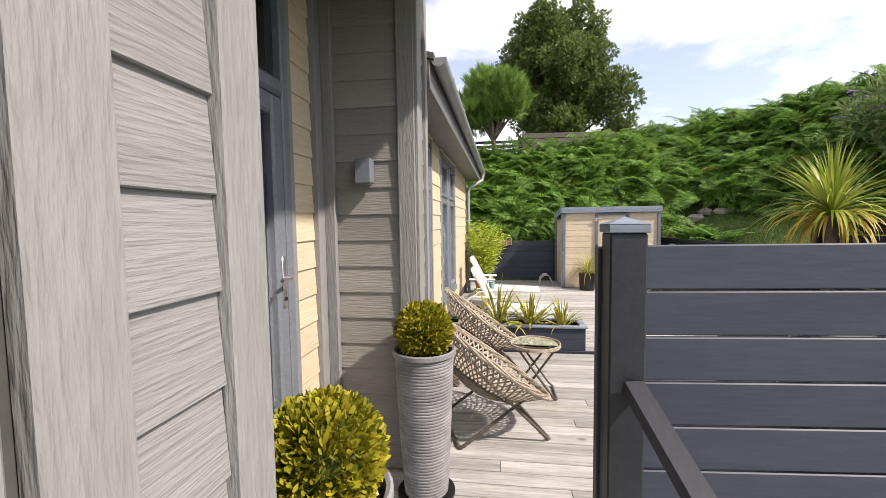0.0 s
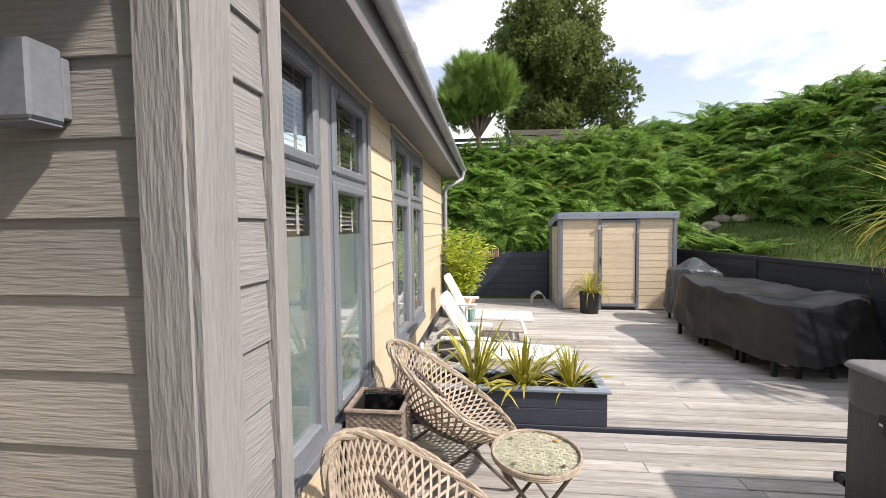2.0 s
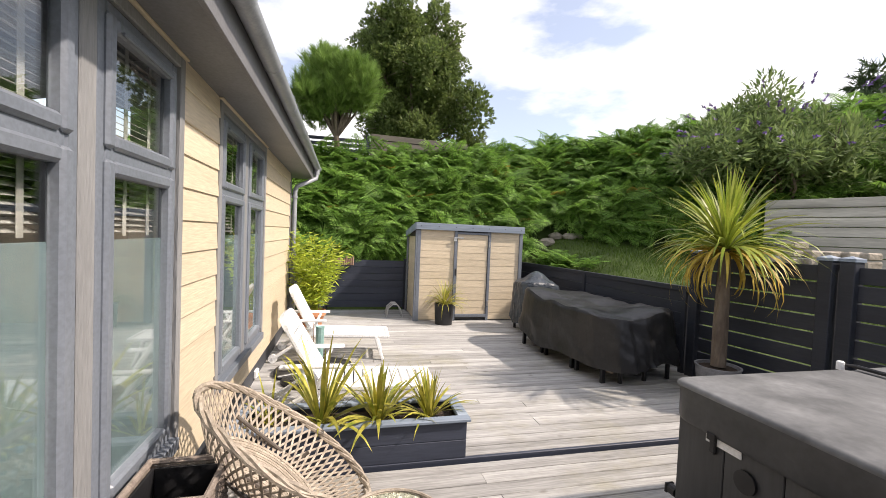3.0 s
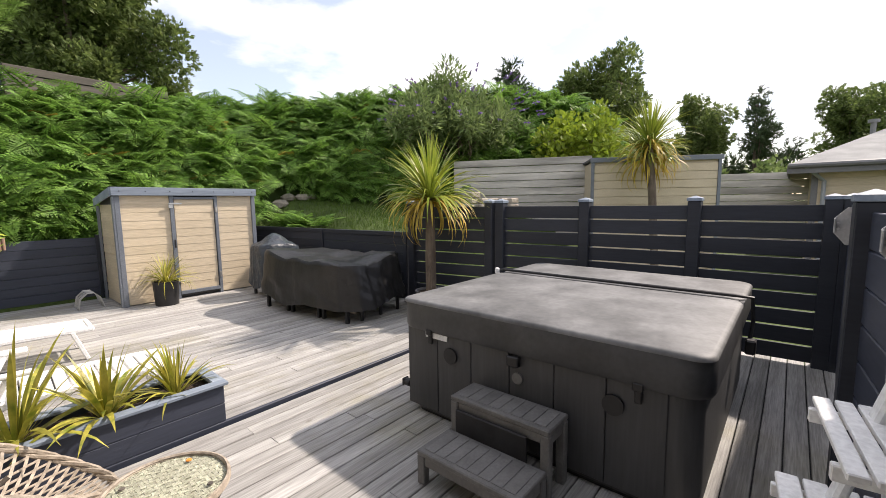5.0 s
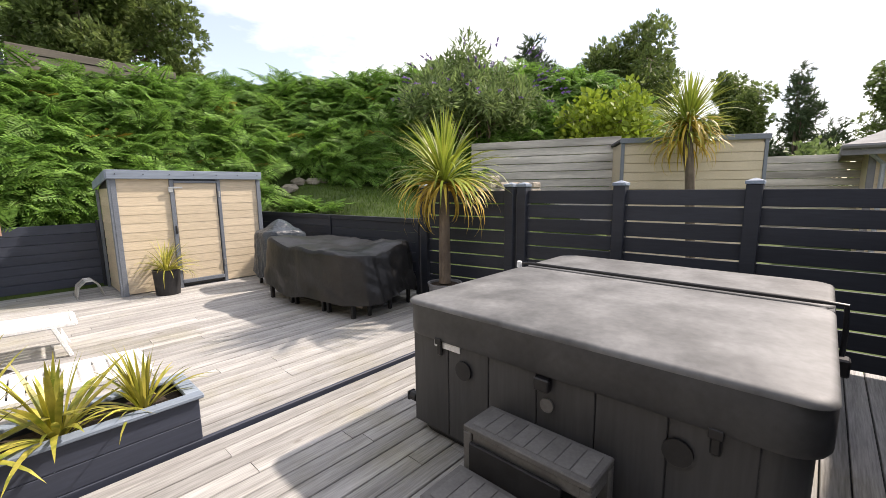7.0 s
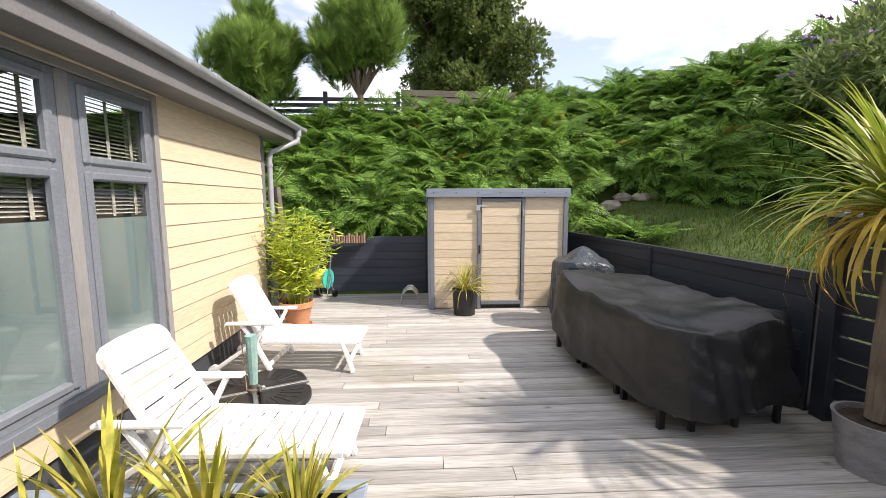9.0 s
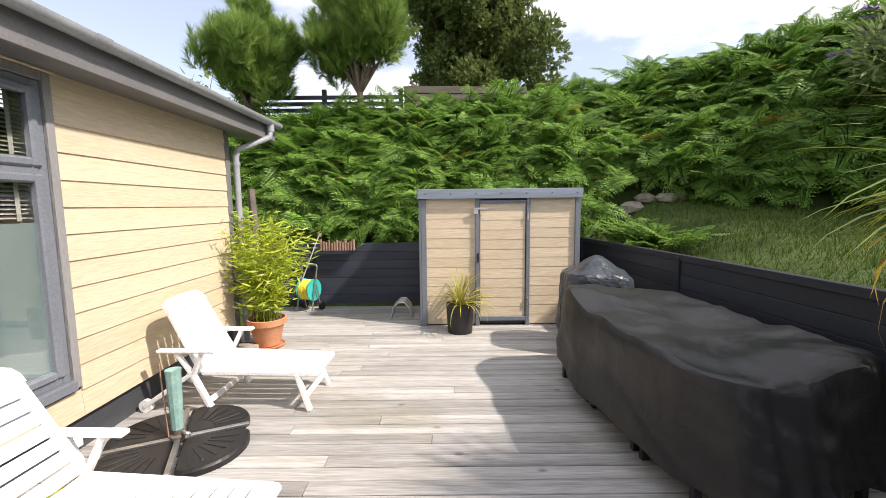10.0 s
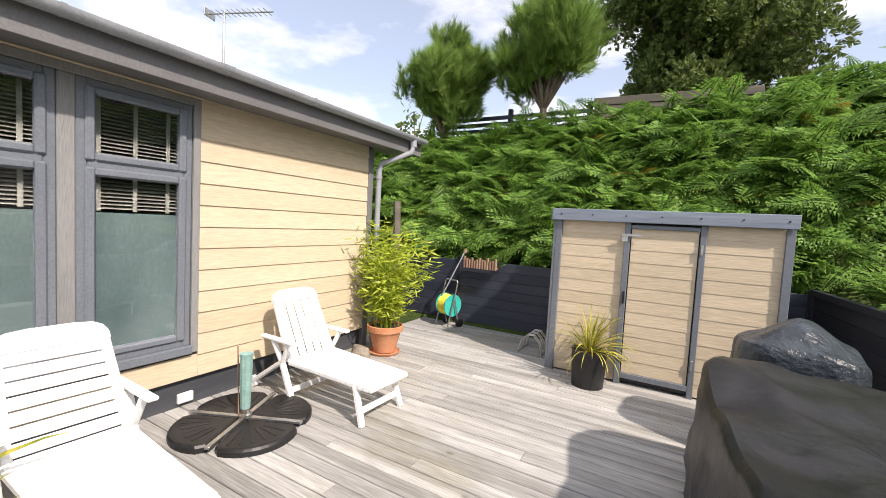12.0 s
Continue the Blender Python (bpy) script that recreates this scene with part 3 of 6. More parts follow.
def window(name, y0, y1, n, label):
    """A window of n lights in the east wall, each with a small light over a tall one, blinds and frosted film behind."""
    w = thing(name, pose(WX, 0, 0), label, "window", kind="structure")
    x1 = 0.0
    fr = Geo()
    fr.box(-0.02, 0.022, y0 - 0.055, y0 + 0.0, WZ0 - 0.06, WZ1 + 0.055).box(-0.02, 0.022, y1, y1 + 0.055, WZ0 - 0.06, WZ1 + 0.055)
    part("surround", fr, m_grey_z, w, "grey timber trim boards")
    part("head_board", Geo().box(-0.02, 0.020, y0 + 0.001, y1 - 0.001, WZ1, WZ1 + 0.055), m_grey_z, w)
    part("drip_strip", Geo().box(0.0, 0.035, y0 - 0.07, y1 + 0.07, WZ1 + 0.057, WZ1 + 0.068, 0.002), m_cream_y, w)
    part("window_sill", Geo().box(-0.02, 0.045, y0 + 0.001, y1 - 0.001, WZ0 - 0.06, WZ0 + 0.005), m_upvc, w)
    mull = 0.09
    lw = (y1 - y0 - mull * (n - 1)) / n
    ZT = 1.86
    for i in range(n):
        a = y0 + i * (lw + mull)
        b = a + lw
        if i:
            part("mullion", Geo().box(-0.06, 0.008, a - mull, a, WZ0, WZ1, 0.006), m_grey_z, w, "pale grey timber mullion")
        fg = Geo()
        for s in ((a, a + 0.06, WZ0, WZ1), (b - 0.06, b, WZ0, WZ1), (a + 0.06, b - 0.06, WZ0, WZ0 + 0.065), (a + 0.06, b - 0.06, WZ1 - 0.06, WZ1)):
            fg.box(-0.06, 0.004, s[0], s[1], s[2], s[3], 0.008)
        part("window_frame", fg, m_upvc, w)
        part("transom", Geo().box(-0.06, 0.004, a + 0.06, b - 0.06, ZT - 0.035, ZT + 0.035, 0.008), m_upvc, w)
        for z0, z1 in ((WZ0 + 0.065, ZT - 0.035), (ZT + 0.035, WZ1 - 0.06)):
            sg = Geo()
            a2, b2 = a + 0.045, b - 0.045
            z0a, z1a = z0 - 0.015, z1 + 0.015
            for s in ((a2, a2 + 0.055, z0a, z1a), (b2 - 0.055, b2, z0a, z1a), (a2 + 0.055, b2 - 0.055, z0a, z0a + 0.055), (a2 + 0.055, b2 - 0.055, z1a - 0.055, z1a)):
                sg.box(-0.04, 0.022, s[0], s[1], s[2], s[3], 0.012)
            part("sash", sg, m_upvc, w)
            p = part("pane", Geo().box(-0.026, -0.012, a2 + 0.05, b2 - 0.05, z0a + 0.05, z1a - 0.05, 0.001), m_glass, w)
            p.visible_shadow = False
        part("trickle_vent", Geo().box(0.022, 0.034, a + 0.12, b - 0.12, WZ1 - 0.10, WZ1 - 0.085, 0.003), m_upvc, w)
        z = WZ1 - 0.09
        bl = Geo()
        while z > 1.56:
            bl.box(-0.115, -0.075, a + 0.055, b - 0.055, z, z + 0.003, 0.001, Matrix.Translation((-0.095, 0, z)) @ Matrix.Rotation(radians(24), 4, "Y") @ Matrix.Translation((0.095, 0, -z)))
            z -= 0.026
        part("blind", bl, m_blind, w, "grey slatted blind, half lowered")
        tp = Geo()
        for f in (0.2, 0.5, 0.8):
            y = a + lw * f
            tp.box(-0.073, -0.070, y - 0.014, y + 0.014, 1.56, WZ1 - 0.06, 0.001)
        part("blind_tape", tp, m_blind, w)
        part("frosted_film", Geo().box(-0.033, -0.029, a + 0.08, b - 0.08, WZ0 + 0.05, 1.55, 0.001), m_frost, w, "frosted lower glass")
    rv = Geo()
    rv.box(-0.2, -0.06, y0, y0 + 0.02, WZ0, WZ1).box(-0.2, -0.06, y1 - 0.02, y1, WZ0, WZ1)
    part("reveal", rv, m_white, w)
    return w


window("window_1", W1[0], W1[1], 2, "grey-framed double casement with small top lights and frosted lower glass")
window("window_2", W2[0], W2[1], 2, "grey-framed double casement with slatted blinds over frosted glass")

# porch door
dr = thing("door_1", pose(RX, 0, 0), "closed grey plastic door with reeded full-height glass", "door", kind="structure")
fg = Geo()
fg.box(-0.06, 0.035, DY0, DY0 + 0.06, 0.2, 2.9, 0.008).box(-0.06, 0.035, DY1 - 0.06, DY1, 0.2, 2.9, 0.008).box(-0.06, 0.035, DY0 + 0.06, DY1 - 0.06, 2.84, 2.9, 0.008)
part("door_frame", fg, m_upvc, dr)
part("transom", Geo().box(-0.06, 0.045, DY0 + 0.06, DY1 - 0.06, 2.19, 2.27, 0.016), m_upvc, dr)
lg = Geo()
a, b = DY0 + 0.06, DY1 - 0.06
for s in ((a, a + 0.09, 0.24, 2.19), (b - 0.09, b, 0.24, 2.19), (a + 0.09, b - 0.09, 0.24, 0.36), (a + 0.09, b - 0.09, 2.09, 2.19)):
    lg.box(-0.045, 0.03, *s, 0.012)
part("leaf", lg, m_upvc, dr)
part("threshold", Geo().box(-0.06, 0.06, a, b, 0.2, 0.238, 0.006), m_upvc, dr)
part("vent_slot", Geo().box(0.03, 0.042, a + 0.2, b - 0.2, 2.125, 2.14, 0.003), m_black, dr)
part("glass", Geo().box(-0.02, -0.008, a + 0.085, b - 0.085, 0.355, 2.095, 0.001), m_glass, dr).visible_shadow = False
part("fanlight", Geo().box(-0.02, -0.008, a, b, 2.27, 2.84, 0.001), m_glass, dr).visible_shadow = False
m_reed = mat("reeded_blind", (0.075, 0.082, 0.09), (0.11, 0.118, 0.126), 4, GZ, 0.35, 0.1, spread=0.05)
rb = Geo()
y = a + 0.09
while y < b - 0.10:
    rb.box(-0.085, -0.05, y, y + 0.011, 0.36, 2.09, 0.003)
    y += 0.0215
part("vertical_blind", rb, m_reed, dr, "pale vertical reeds behind the glass")
# Added dark sheet in place of the unlit room behind the door.
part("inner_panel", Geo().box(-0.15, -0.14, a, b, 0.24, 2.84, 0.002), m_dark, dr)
hd = part("handle_plate", Geo().box(0.03, 0.037, b - 0.062, b - 0.03, 1.14, 1.40, 0.008), m_chrome, dr, "chrome handle plate", True)
part("lever", Geo().tube([(0.037, b - 0.046, 1.29), (0.075, b - 0.046, 1.29), (0.08, b - 0.06, 1.29), (0.08, b - 0.15, 1.29)], 0.009, 10), m_chrome, hd, "chrome lever handle", True)
part("keyhole", Geo().tube([(0.037, b - 0.046, 1.185), (0.044, b - 0.046, 1.185)], 0.010, 12), m_black, hd)
trim("trim_door", m_grey_z, "grey timber boards beside the door", (RX, RX + 0.03, DY1 + 0.002, DY1 + 0.045, 0.1, 3.0))

lamp = thing("wall_lamp", pose(-0.772, 2.734, 1.865), "small grey box-shaped outdoor wall lamp", "wall lamp")
part("back_plate", Geo().box(-0.045, 0.045, -0.018, 0.0, -0.06, 0.06, 0.003), m_upvc, lamp)
part("shade", Geo().box(-0.05, 0.05, -0.085, -0.018, -0.073, 0.073, 0.006).box(-0.044, 0.044, -0.08, -0.02, -0.078, -0.0735, 0.001), m_upvc, lamp, "brushed grey metal shade")

# ---- decks ----
SY = 5.2


def deck(name, label, y0, y1, top, x0, x1, pitch, material, seed):
    rng = random.Random(seed)
    root = setting(name, Geo().box(x0, x1, y0, y1, top - 0.14, top - 0.032, 0.002), m_dark, label, "deck")
    me = Geo().prism([(0.0, -0.028), (0.0, -0.004), (0.0035, 0.0), (0.1165, 0.0), (0.12, -0.004), (0.12, -0.028)], "x", 0, 1).mesh("plank", material)
    y = y0
    while y < y1 - 0.03:
        w = min(pitch - 0.008, y1 - y)
        cuts = [x0]
        c = x0 + rng.uniform(0.8, 3.2)
        while c < x1 - 0.5:
            cuts.append(c)
            c += rng.choice((3.6, 4.2, 4.8))
        cuts.append(x1)
        for a, b in zip(cuts, cuts[1:]):
            ob = new("plank", me)
            ob.parent = root
            ob.matrix_world = Matrix.Translation((a + 0.002, y, top + rng.uniform(-0.0015, 0.0015))) @ Matrix.Diagonal((b - a - 0.004, w / 0.12, 1, 1))
        y += pitch
    return root


# ---- dark timber fences ----
def post(parent, x, y, top, w=0.12, cap=True, base=0.0):
    p = part("post", Geo().box(x - w / 2, x + w / 2, y - w / 2, y + w / 2, base - 0.1, top - 0.03, 0.006), m_navy_y_shade, parent)
    if cap:
        h, z = w / 2 + 0.008, top - 0.03
        g = Geo().box(x - h, x + h, y - h, y + h, z, z + 0.03, 0.004)
        g.add([(x - h, y - h, z + 0.03), (x + h, y - h, z + 0.03), (x + h, y + h, z + 0.03), (x - h, y + h, z + 0.03), (x, y, z + 0.055)], [(0, 1, 4), (1, 2, 4), (2, 3, 4), (3, 0, 4)])
        part("post_cap", g, m_blue if w > 0.1 else m_navy_y_shade, p)


def rails(parent, p, q, z0, z1, n, gap, material, t=0.024):
    """Horizontal boards between two points, n of them with gaps."""
    h = (z1 - z0 - gap * (n - 1)) / n
    for i in range(n):
        z = z0 + i * (h + gap) + h / 2
        part("slat", Geo().bar((p[0], p[1], z), (q[0], q[1], z), t, h, b=0.004), material, parent)


def fence(label, pts, top, n, gap, base, material, caps=True, w=0.12, name="fence", posts=None):
    f = thing(name, pose(0, 0, 0), label, "fence")
    for p in pts[:posts]:
        post(f, p[0], p[1], top, w, caps, base)
    for p, q in zip(pts, pts[1:]):
        rails(f, p, q, base + 0.03, top - 0.075, n, gap, material)
    return f


gate_f = fence("dark blue-grey slatted fence panel beside the path", [(0.455, 1.81), (1.53, 1.895)], 1.545, 9, 0.008, 0.0, m_navy_x, posts=1)
part("stub_post", Geo().box(0.385, 0.42, 1.87, 1.93, -0.1, 1.46, 0.005), m_navy_y_shade, gate_f)
fence("dark slatted fence panel behind the hot tub", [(1.60, 1.90), (2.45, 1.955), (4.86, 1.83)], 1.56, 9, 0.008, 0.0, m_navy_x)
fence("dark slatted fence with light showing between its boards", [(4.875, 1.948), (4.82, 2.99), (4.73, 4.10), (4.56, 5.16)], 1.56, 9, 0.016, 0.0, m_navy_y_shade)
fence("dark slatted fence at the deck's corner behind the palm", [(4.52, 5.31), (4.30, 6.55)], 1.56, 9, 0.016, 0.0, m_navy_y_shade)
low = fence("low dark painted board fence beside the lawn", [(4.27, 6.68), (4.08, 8.6), (3.88, 10.9)], 1.12, 7, 0.003, 0.045, m_navy_y_shade, caps=False, w=0.07)
part("top_rail", Geo().bar((4.28, 6.6, 1.076), (3.87, 10.95, 1.076), 0.07, 0.065), m_navy_y_shade, low)
fence("low dark painted board fence at the foot of the bank", [(-2.2, 10.98), (-0.4, 10.98), (1.35, 10.98), (3.86, 10.98)], 1.12, 7, 0.003, 0.045, m_navy_x, caps=False, w=0.06)
hr = thing("handrail", pose(0, 0, 0), "dark sloping handrail beside the path", "handrail")
part("rail", Geo().bar((0.47, 1.74, 1.0), (0.62, 0.9, 0.62), 0.07, 0.045), m_navy_y_shade, hr)
part("baluster", Geo().box(0.58, 0.64, 0.90, 0.96, -0.25, 0.62), m_navy_y_shade, hr)
for x, y in ((1.60, 1.962), (2.45, 2.017)):
    br = thing("hinge_bracket", pose(x, y, 1.42), "pale rust-spotted six-sided metal bracket on the fence post", "bracket", "fence brackets")
    part("plate", Geo().prism([(0, 0.085), (0.012, 0.085), (0.055, 0.035), (0.055, -0.03), (0.012, -0.085), (0, -0.085)], "x", 0.050, 0.058), m_rusty, br)
    part("lip", Geo().box(0.030, 0.058, 0.050, 0.055, -0.03, 0.035, 0.001), m_rusty, br)
    for z in (-0.012, 0.012):
        part("bolt", Geo().tube([(0.035, 0.040, z), (0.064, 0.040, z)], 0.006, 8), m_steel, br, smooth=True)

# ---- hot tub ----
tub = thing("hot_tub", pose(0, 0, 0), "square dark grey hot tub with a folded weathered vinyl lid", "hot tub")
TX0, TX1, TY0, TY1 = 1.98, 4.12, 2.44, 4.40


def rrect(x0, x1, y0, y1, r, n=6):
    out = []
    for cx, cy, a0 in ((x1 - r, y1 - r, 0), (x0 + r, y1 - r, 90), (x0 + r, y0 + r, 180), (x1 - r, y0 + r, 270)):
        out += [(cx + r * math.cos(radians(a0 + 90 * i / n)), cy + r * math.sin(radians(a0 + 90 * i / n))) for i in range(n + 1)]
    return out


def slab(geo, outline, prof):
    """Rings of an outline, shrunk and raised step by step: a rounded slab."""
    cx, cy = sum(p[0] for p in outline) / len(outline), sum(p[1] for p in outline) / len(outline)
    n, vs, fs = len(outline), [], []
    for inset, z in prof:
        for x, y in outline:
            d = Vector((x - cx, y - cy))
            d = d * (1 - inset / d.length)
            vs.append((cx + d.x, cy + d.y, z))
    for i in range(len(prof) - 1):
        fs += [(i * n + j, i * n + (j + 1) % n, (i + 1) * n + (j + 1) % n, (i + 1) * n + j) for j in range(n)]
    fs += [tuple(range(n))[::-1], tuple((len(prof) - 1) * n + j for j in range(n))]
    return geo.add(vs, fs)


part("cabinet", slab(Geo(), rrect(TX0 + 0.03, TX1 - 0.03, TY0 + 0.03, TY1 - 0.03, 0.12), [(0.02, 0.02), (0, 0.06), (0, 0.64)]), m_cabinet, tub, smooth=True)
part("base", slab(Geo(), rrect(TX0 + 0.05, TX1 - 0.05, TY0 + 0.05, TY1 - 0.05, 0.12), [(0, 0.0), (0, 0.03)]), m_black, tub)
y = TY0 + 0.17
while y < TY1 - 0.3:
    part("panel", Geo().box(TX0 + 0.018, TX0 + 0.034, y, y + 0.287, 0.05, 0.66, 0.004), m_cabinet, tub)
    y += 0.2915
x = TX0 + 0.17
while x < TX1 - 0.2:
    part("panel", Geo().box(x, x + 0.172, TY1 - 0.034, TY1 - 0.018, 0.05, 0.66, 0.005), m_cabinet, tub)
    x += 0.178
part("lid_skirt", slab(Geo(), rrect(TX0 - 0.01, TX1 + 0.01, TY0 - 0.01, TY1 + 0.01, 0.13), [(0.012, 0.64), (0, 0.66), (0, 0.826), (0.006, 0.836)]), m_vinyl_dark, tub, "dark lid skirt", True)
XM = (TX0 + TX1) / 2 + 0.3
for a, b in ((TX0 - 0.012, XM - 0.008), (XM + 0.012, TX1 + 0.012)):
    part("lid", slab(Geo(), rrect(a, b, TY0 - 0.012, TY1 + 0.012, 0.09), [(0.002, 0.828), (0.003, 0.838), (0.014, 0.850), (0.04, 0.857), (0.30, 0.866)]), m_vinyl, tub, "weathered grey vinyl lid half", True)
part("lid_hinge", Geo().box(XM - 0.03, XM + 0.035, TY0 + 0.02, TY1 - 0.02, 0.79, 0.845, 0.01), m_vinyl_dark, tub)
lift = Geo().tube([(XM, TY1 + 0.03, 0.72), (XM, TY1 + 0.03, 0.872), (XM, TY1 - 0.05, 0.880), (XM, TY0 + 0.05, 0.880), (XM + 0.03, TY0 - 0.05, 0.872), (XM + 0.05, TY0 - 0.06, 0.70), (XM - 0.05, TY0 - 0.05, 0.55)], 0.013, 8)
part("lid_lifter", lift, m_black, tub, "black tubular lid lifter", True)
part("lifter_pivot", Geo().box(XM - 0.09, XM + 0.0, TY0 - 0.09, TY0 - 0.03, 0.50, 0.60, 0.01), m_black, tub)
part("hinge_cap", Geo().lathe([(0.022, 0), (0.022, 0.05), (0.015, 0.055)], 12, (XM - 0.02, TY1 + 0.03, 0.84)), m_white, tub)
for yy in (4.0, 2.78):
    sp = part("speaker", Geo().tube([(TX0 + 0.014, yy - 0.06 if yy > 3 else yy + 0.08, 0.505), (TX0 + 0.0, yy - 0.06 if yy > 3 else yy + 0.08, 0.505)], 0.055, 20), m_black, tub, "round black speaker", True)
for yy, w in ((4.12, 1), (2.74, 0)):
    part("lid_clip", Geo().box(TX0 - 0.004, TX0 + 0.016, yy - 0.018, yy + 0.018, 0.55, 0.66, 0.006).box(TX0 - 0.016, TX0 - 0.004, yy - 0.025, yy + 0.025, 0.62, 0.66, 0.005), m_black, tub, "black lid clip")
part("maker_plate", Geo().box(TX0 + 0.010, TX0 + 0.017, 3.97, 4.17, 0.595, 0.636, 0.002), m_white, tub, "pale plate with unreadable marks")
part("light_box", Geo().box(TX0 - 0.025, TX0 + 0.016, 3.40, 3.48, 0.565, 0.63, 0.006), m_black, tub, "black lock box")
part("valve_dial", Geo().tube([(TX0 + 0.016, 3.42, 0.49), (TX0 + 0.004, 3.42, 0.49)], 0.035, 18), m_step, tub, "grey round dial", True)
part("drain_tap", Geo().tube([(TX0 + 0.06, TY1 - 0.02, 0.17), (TX0 + 0.06, TY1 + 0.03, 0.17)], 0.03, 10).box(TX0 + 0.03, TX0 + 0.09, TY1 + 0.03, TY1 + 0.05, 0.14, 0.2, 0.006), m_black, tub)

st = thing("tub_steps", pose(0, 0, 0), "grey plastic two-tread step in front of the hot tub", "steps")
SY0, SY1 = 3.08, 3.72
for x0, x1, z in ((1.72, 1.955, 0.40), (1.42, 1.70, 0.20)):
    tr = part("tread", Geo().box(x0, x1, SY0, SY1, z - 0.035, z - 0.004, 0.006), m_step, st)
    for k in range(8):
        y = SY0 + 0.035 + k * 0.072
        part("slat", Geo().box(x0 + 0.03, x1 - 0.03, y, y + 0.066, z - 0.006, z, 0.003), m_step, tr)
    for yy in (SY0, SY1 - 0.05):
        for xx in (x0, x1 - 0.05):
            part("leg", Geo().box(xx, xx + 0.05, yy, yy + 0.05, 0, z - 0.035, 0.006), m_step, st)
        part("side_rail", Geo().box(x0 + 0.05, x1 - 0.05, yy + 0.01, yy + 0.04, z - 0.10, z - 0.036, 0.004), m_step, st)
    part("apron", Geo().box(x0 + 0.01, x0 + 0.03, SY0 + 0.05, SY1 - 0.05, z - 0.09, z - 0.036, 0.004), m_step, st)
part("back_panel", Geo().box(1.70, 1.72, SY0 + 0.12, SY1 - 0.05, 0.05, 0.33, 0.004), m_black, st)

# ---- garden store ----
FZ = 0.024
shed = thing("garden_shed", pose(0, 0, FZ), "cream boarded pent shed with dark grey trim and a closed door", "shed")
SX0, SX1, SYF, SYB, SH = 1.39, 3.46, 9.84, 10.90, 1.80
body = part("body", Geo().prism([(SYF + 0.02, 0.02), (SYB, 0.02), (SYB, SH - 0.22), (SYF + 0.02, SH - 0.08)], "x", SX0 + 0.02, SX1 - 0.02), m_dark, shed)
part("roof", Geo().prism([(SYF - 0.05, SH), (SYB + 0.05, SH - 0.15), (SYB + 0.05, SH - 0.19), (SYF - 0.05, SH - 0.03)], "x", SX0 - 0.035, SX1 + 0.012), m_roof, shed)
for k in range(7):
    part("screw", Geo().tube([(SX0 + 0.06 + 0.325 * k, SYF - 0.075, SH - 0.05), (SX0 + 0.06 + 0.325 * k, SYF - 0.080, SH - 0.05)], 0.008, 8), m_black, shed)
part("front_fascia", Geo().box(SX0 - 0.038, SX1 + 0.014, SYF - 0.075, SYF - 0.051, SH - 0.115, SH + 0.01, 0.004), m_blue, shed, "grey fascia board with screws")
part("side_fascia", Geo().prism([(SYF - 0.05, SH + 0.008), (SYB + 0.05, SH - 0.145), (SYB + 0.05, SH - 0.26), (SYF - 0.05, SH - 0.12)], "x", SX0 - 0.050, SX0 - 0.0355), m_blue, shed)
DX0, DX1 = 2.10, 2.81
for x0, x1 in ((SX0, SX0 + 0.065), (SX1 - 0.065, SX1), (DX0 - 0.005, DX0 + 0.05), (DX1 - 0.05, DX1)):
    part("upright", Geo().box(x0, x1, SYF - 0.035, SYF + 0.02, 0.0, SH - 0.116, 0.004), m_upvc, shed, "dark grey upright")
part("side_upright", Geo().box(SX0 - 0.03, SX0 + 0.005, SYF - 0.03, SYF + 0.03, 0.0, SH - 0.12, 0.004), m_upvc, shed)
part("side_upright", Geo().box(SX0 - 0.03, SX0 + 0.005, SYB - 0.06, SYB, 0.0, SH - 0.26, 0.004), m_upvc, shed)
door = part("door", Geo().box(DX0 + 0.06, DX1 - 0.06, SYF - 0.012, SYF + 0.015, 0.08, 1.655, 0.003), m_cream_x, shed, "cream boarded door in a dark frame")
part("door_frame", Geo().box(DX0 + 0.051, DX1 - 0.051, SYF - 0.04, SYF - 0.012, 0.07, 0.125, 0.004), m_upvc, door)
part("door_frame", Geo().box(DX0 + 0.051, DX1 - 0.051, SYF - 0.04, SYF - 0.012, 1.625, 1.665, 0.004), m_upvc, door)
part("latch", Geo().box(DX0 - 0.03, DX0 + 0.16, SYF - 0.058, SYF - 0.045, 1.545, 1.57, 0.003).box(DX0 - 0.03, DX0 + 0.03, SYF - 0.055, SYF - 0.045, 1.49, 1.545, 0.003), m_steel, door, "metal hasp with a brass padlock")
for z in (0.28, 1.40):
    part("hinge", Geo().box(DX1 - 0.04, DX1 - 0.02, SYF - 0.05, SYF - 0.036, z, z + 0.10, 0.003), m_steel, door)
part("handle", Geo().box(DX0 + 0.02, DX0 + 0.04, SYF - 0.05, SYF - 0.036, 0.85, 0.98, 0.003), m_black, door)
part("door_bar", Geo().box(DX0 - 0.0, DX0 + 0.13, SYF - 0.055, SYF - 0.042, 0.28, 0.30, 0.003), m_steel, door)

# ---- planter with strap-leaved plants ----
pl = thing("planter", pose(0, 0, 0), "long dark blue timber planter with a pale blue rim", "planter")
LX0, LX1, LY0, LY1 = -0.58, 1.0, SY + 0.0, SY + 0.40
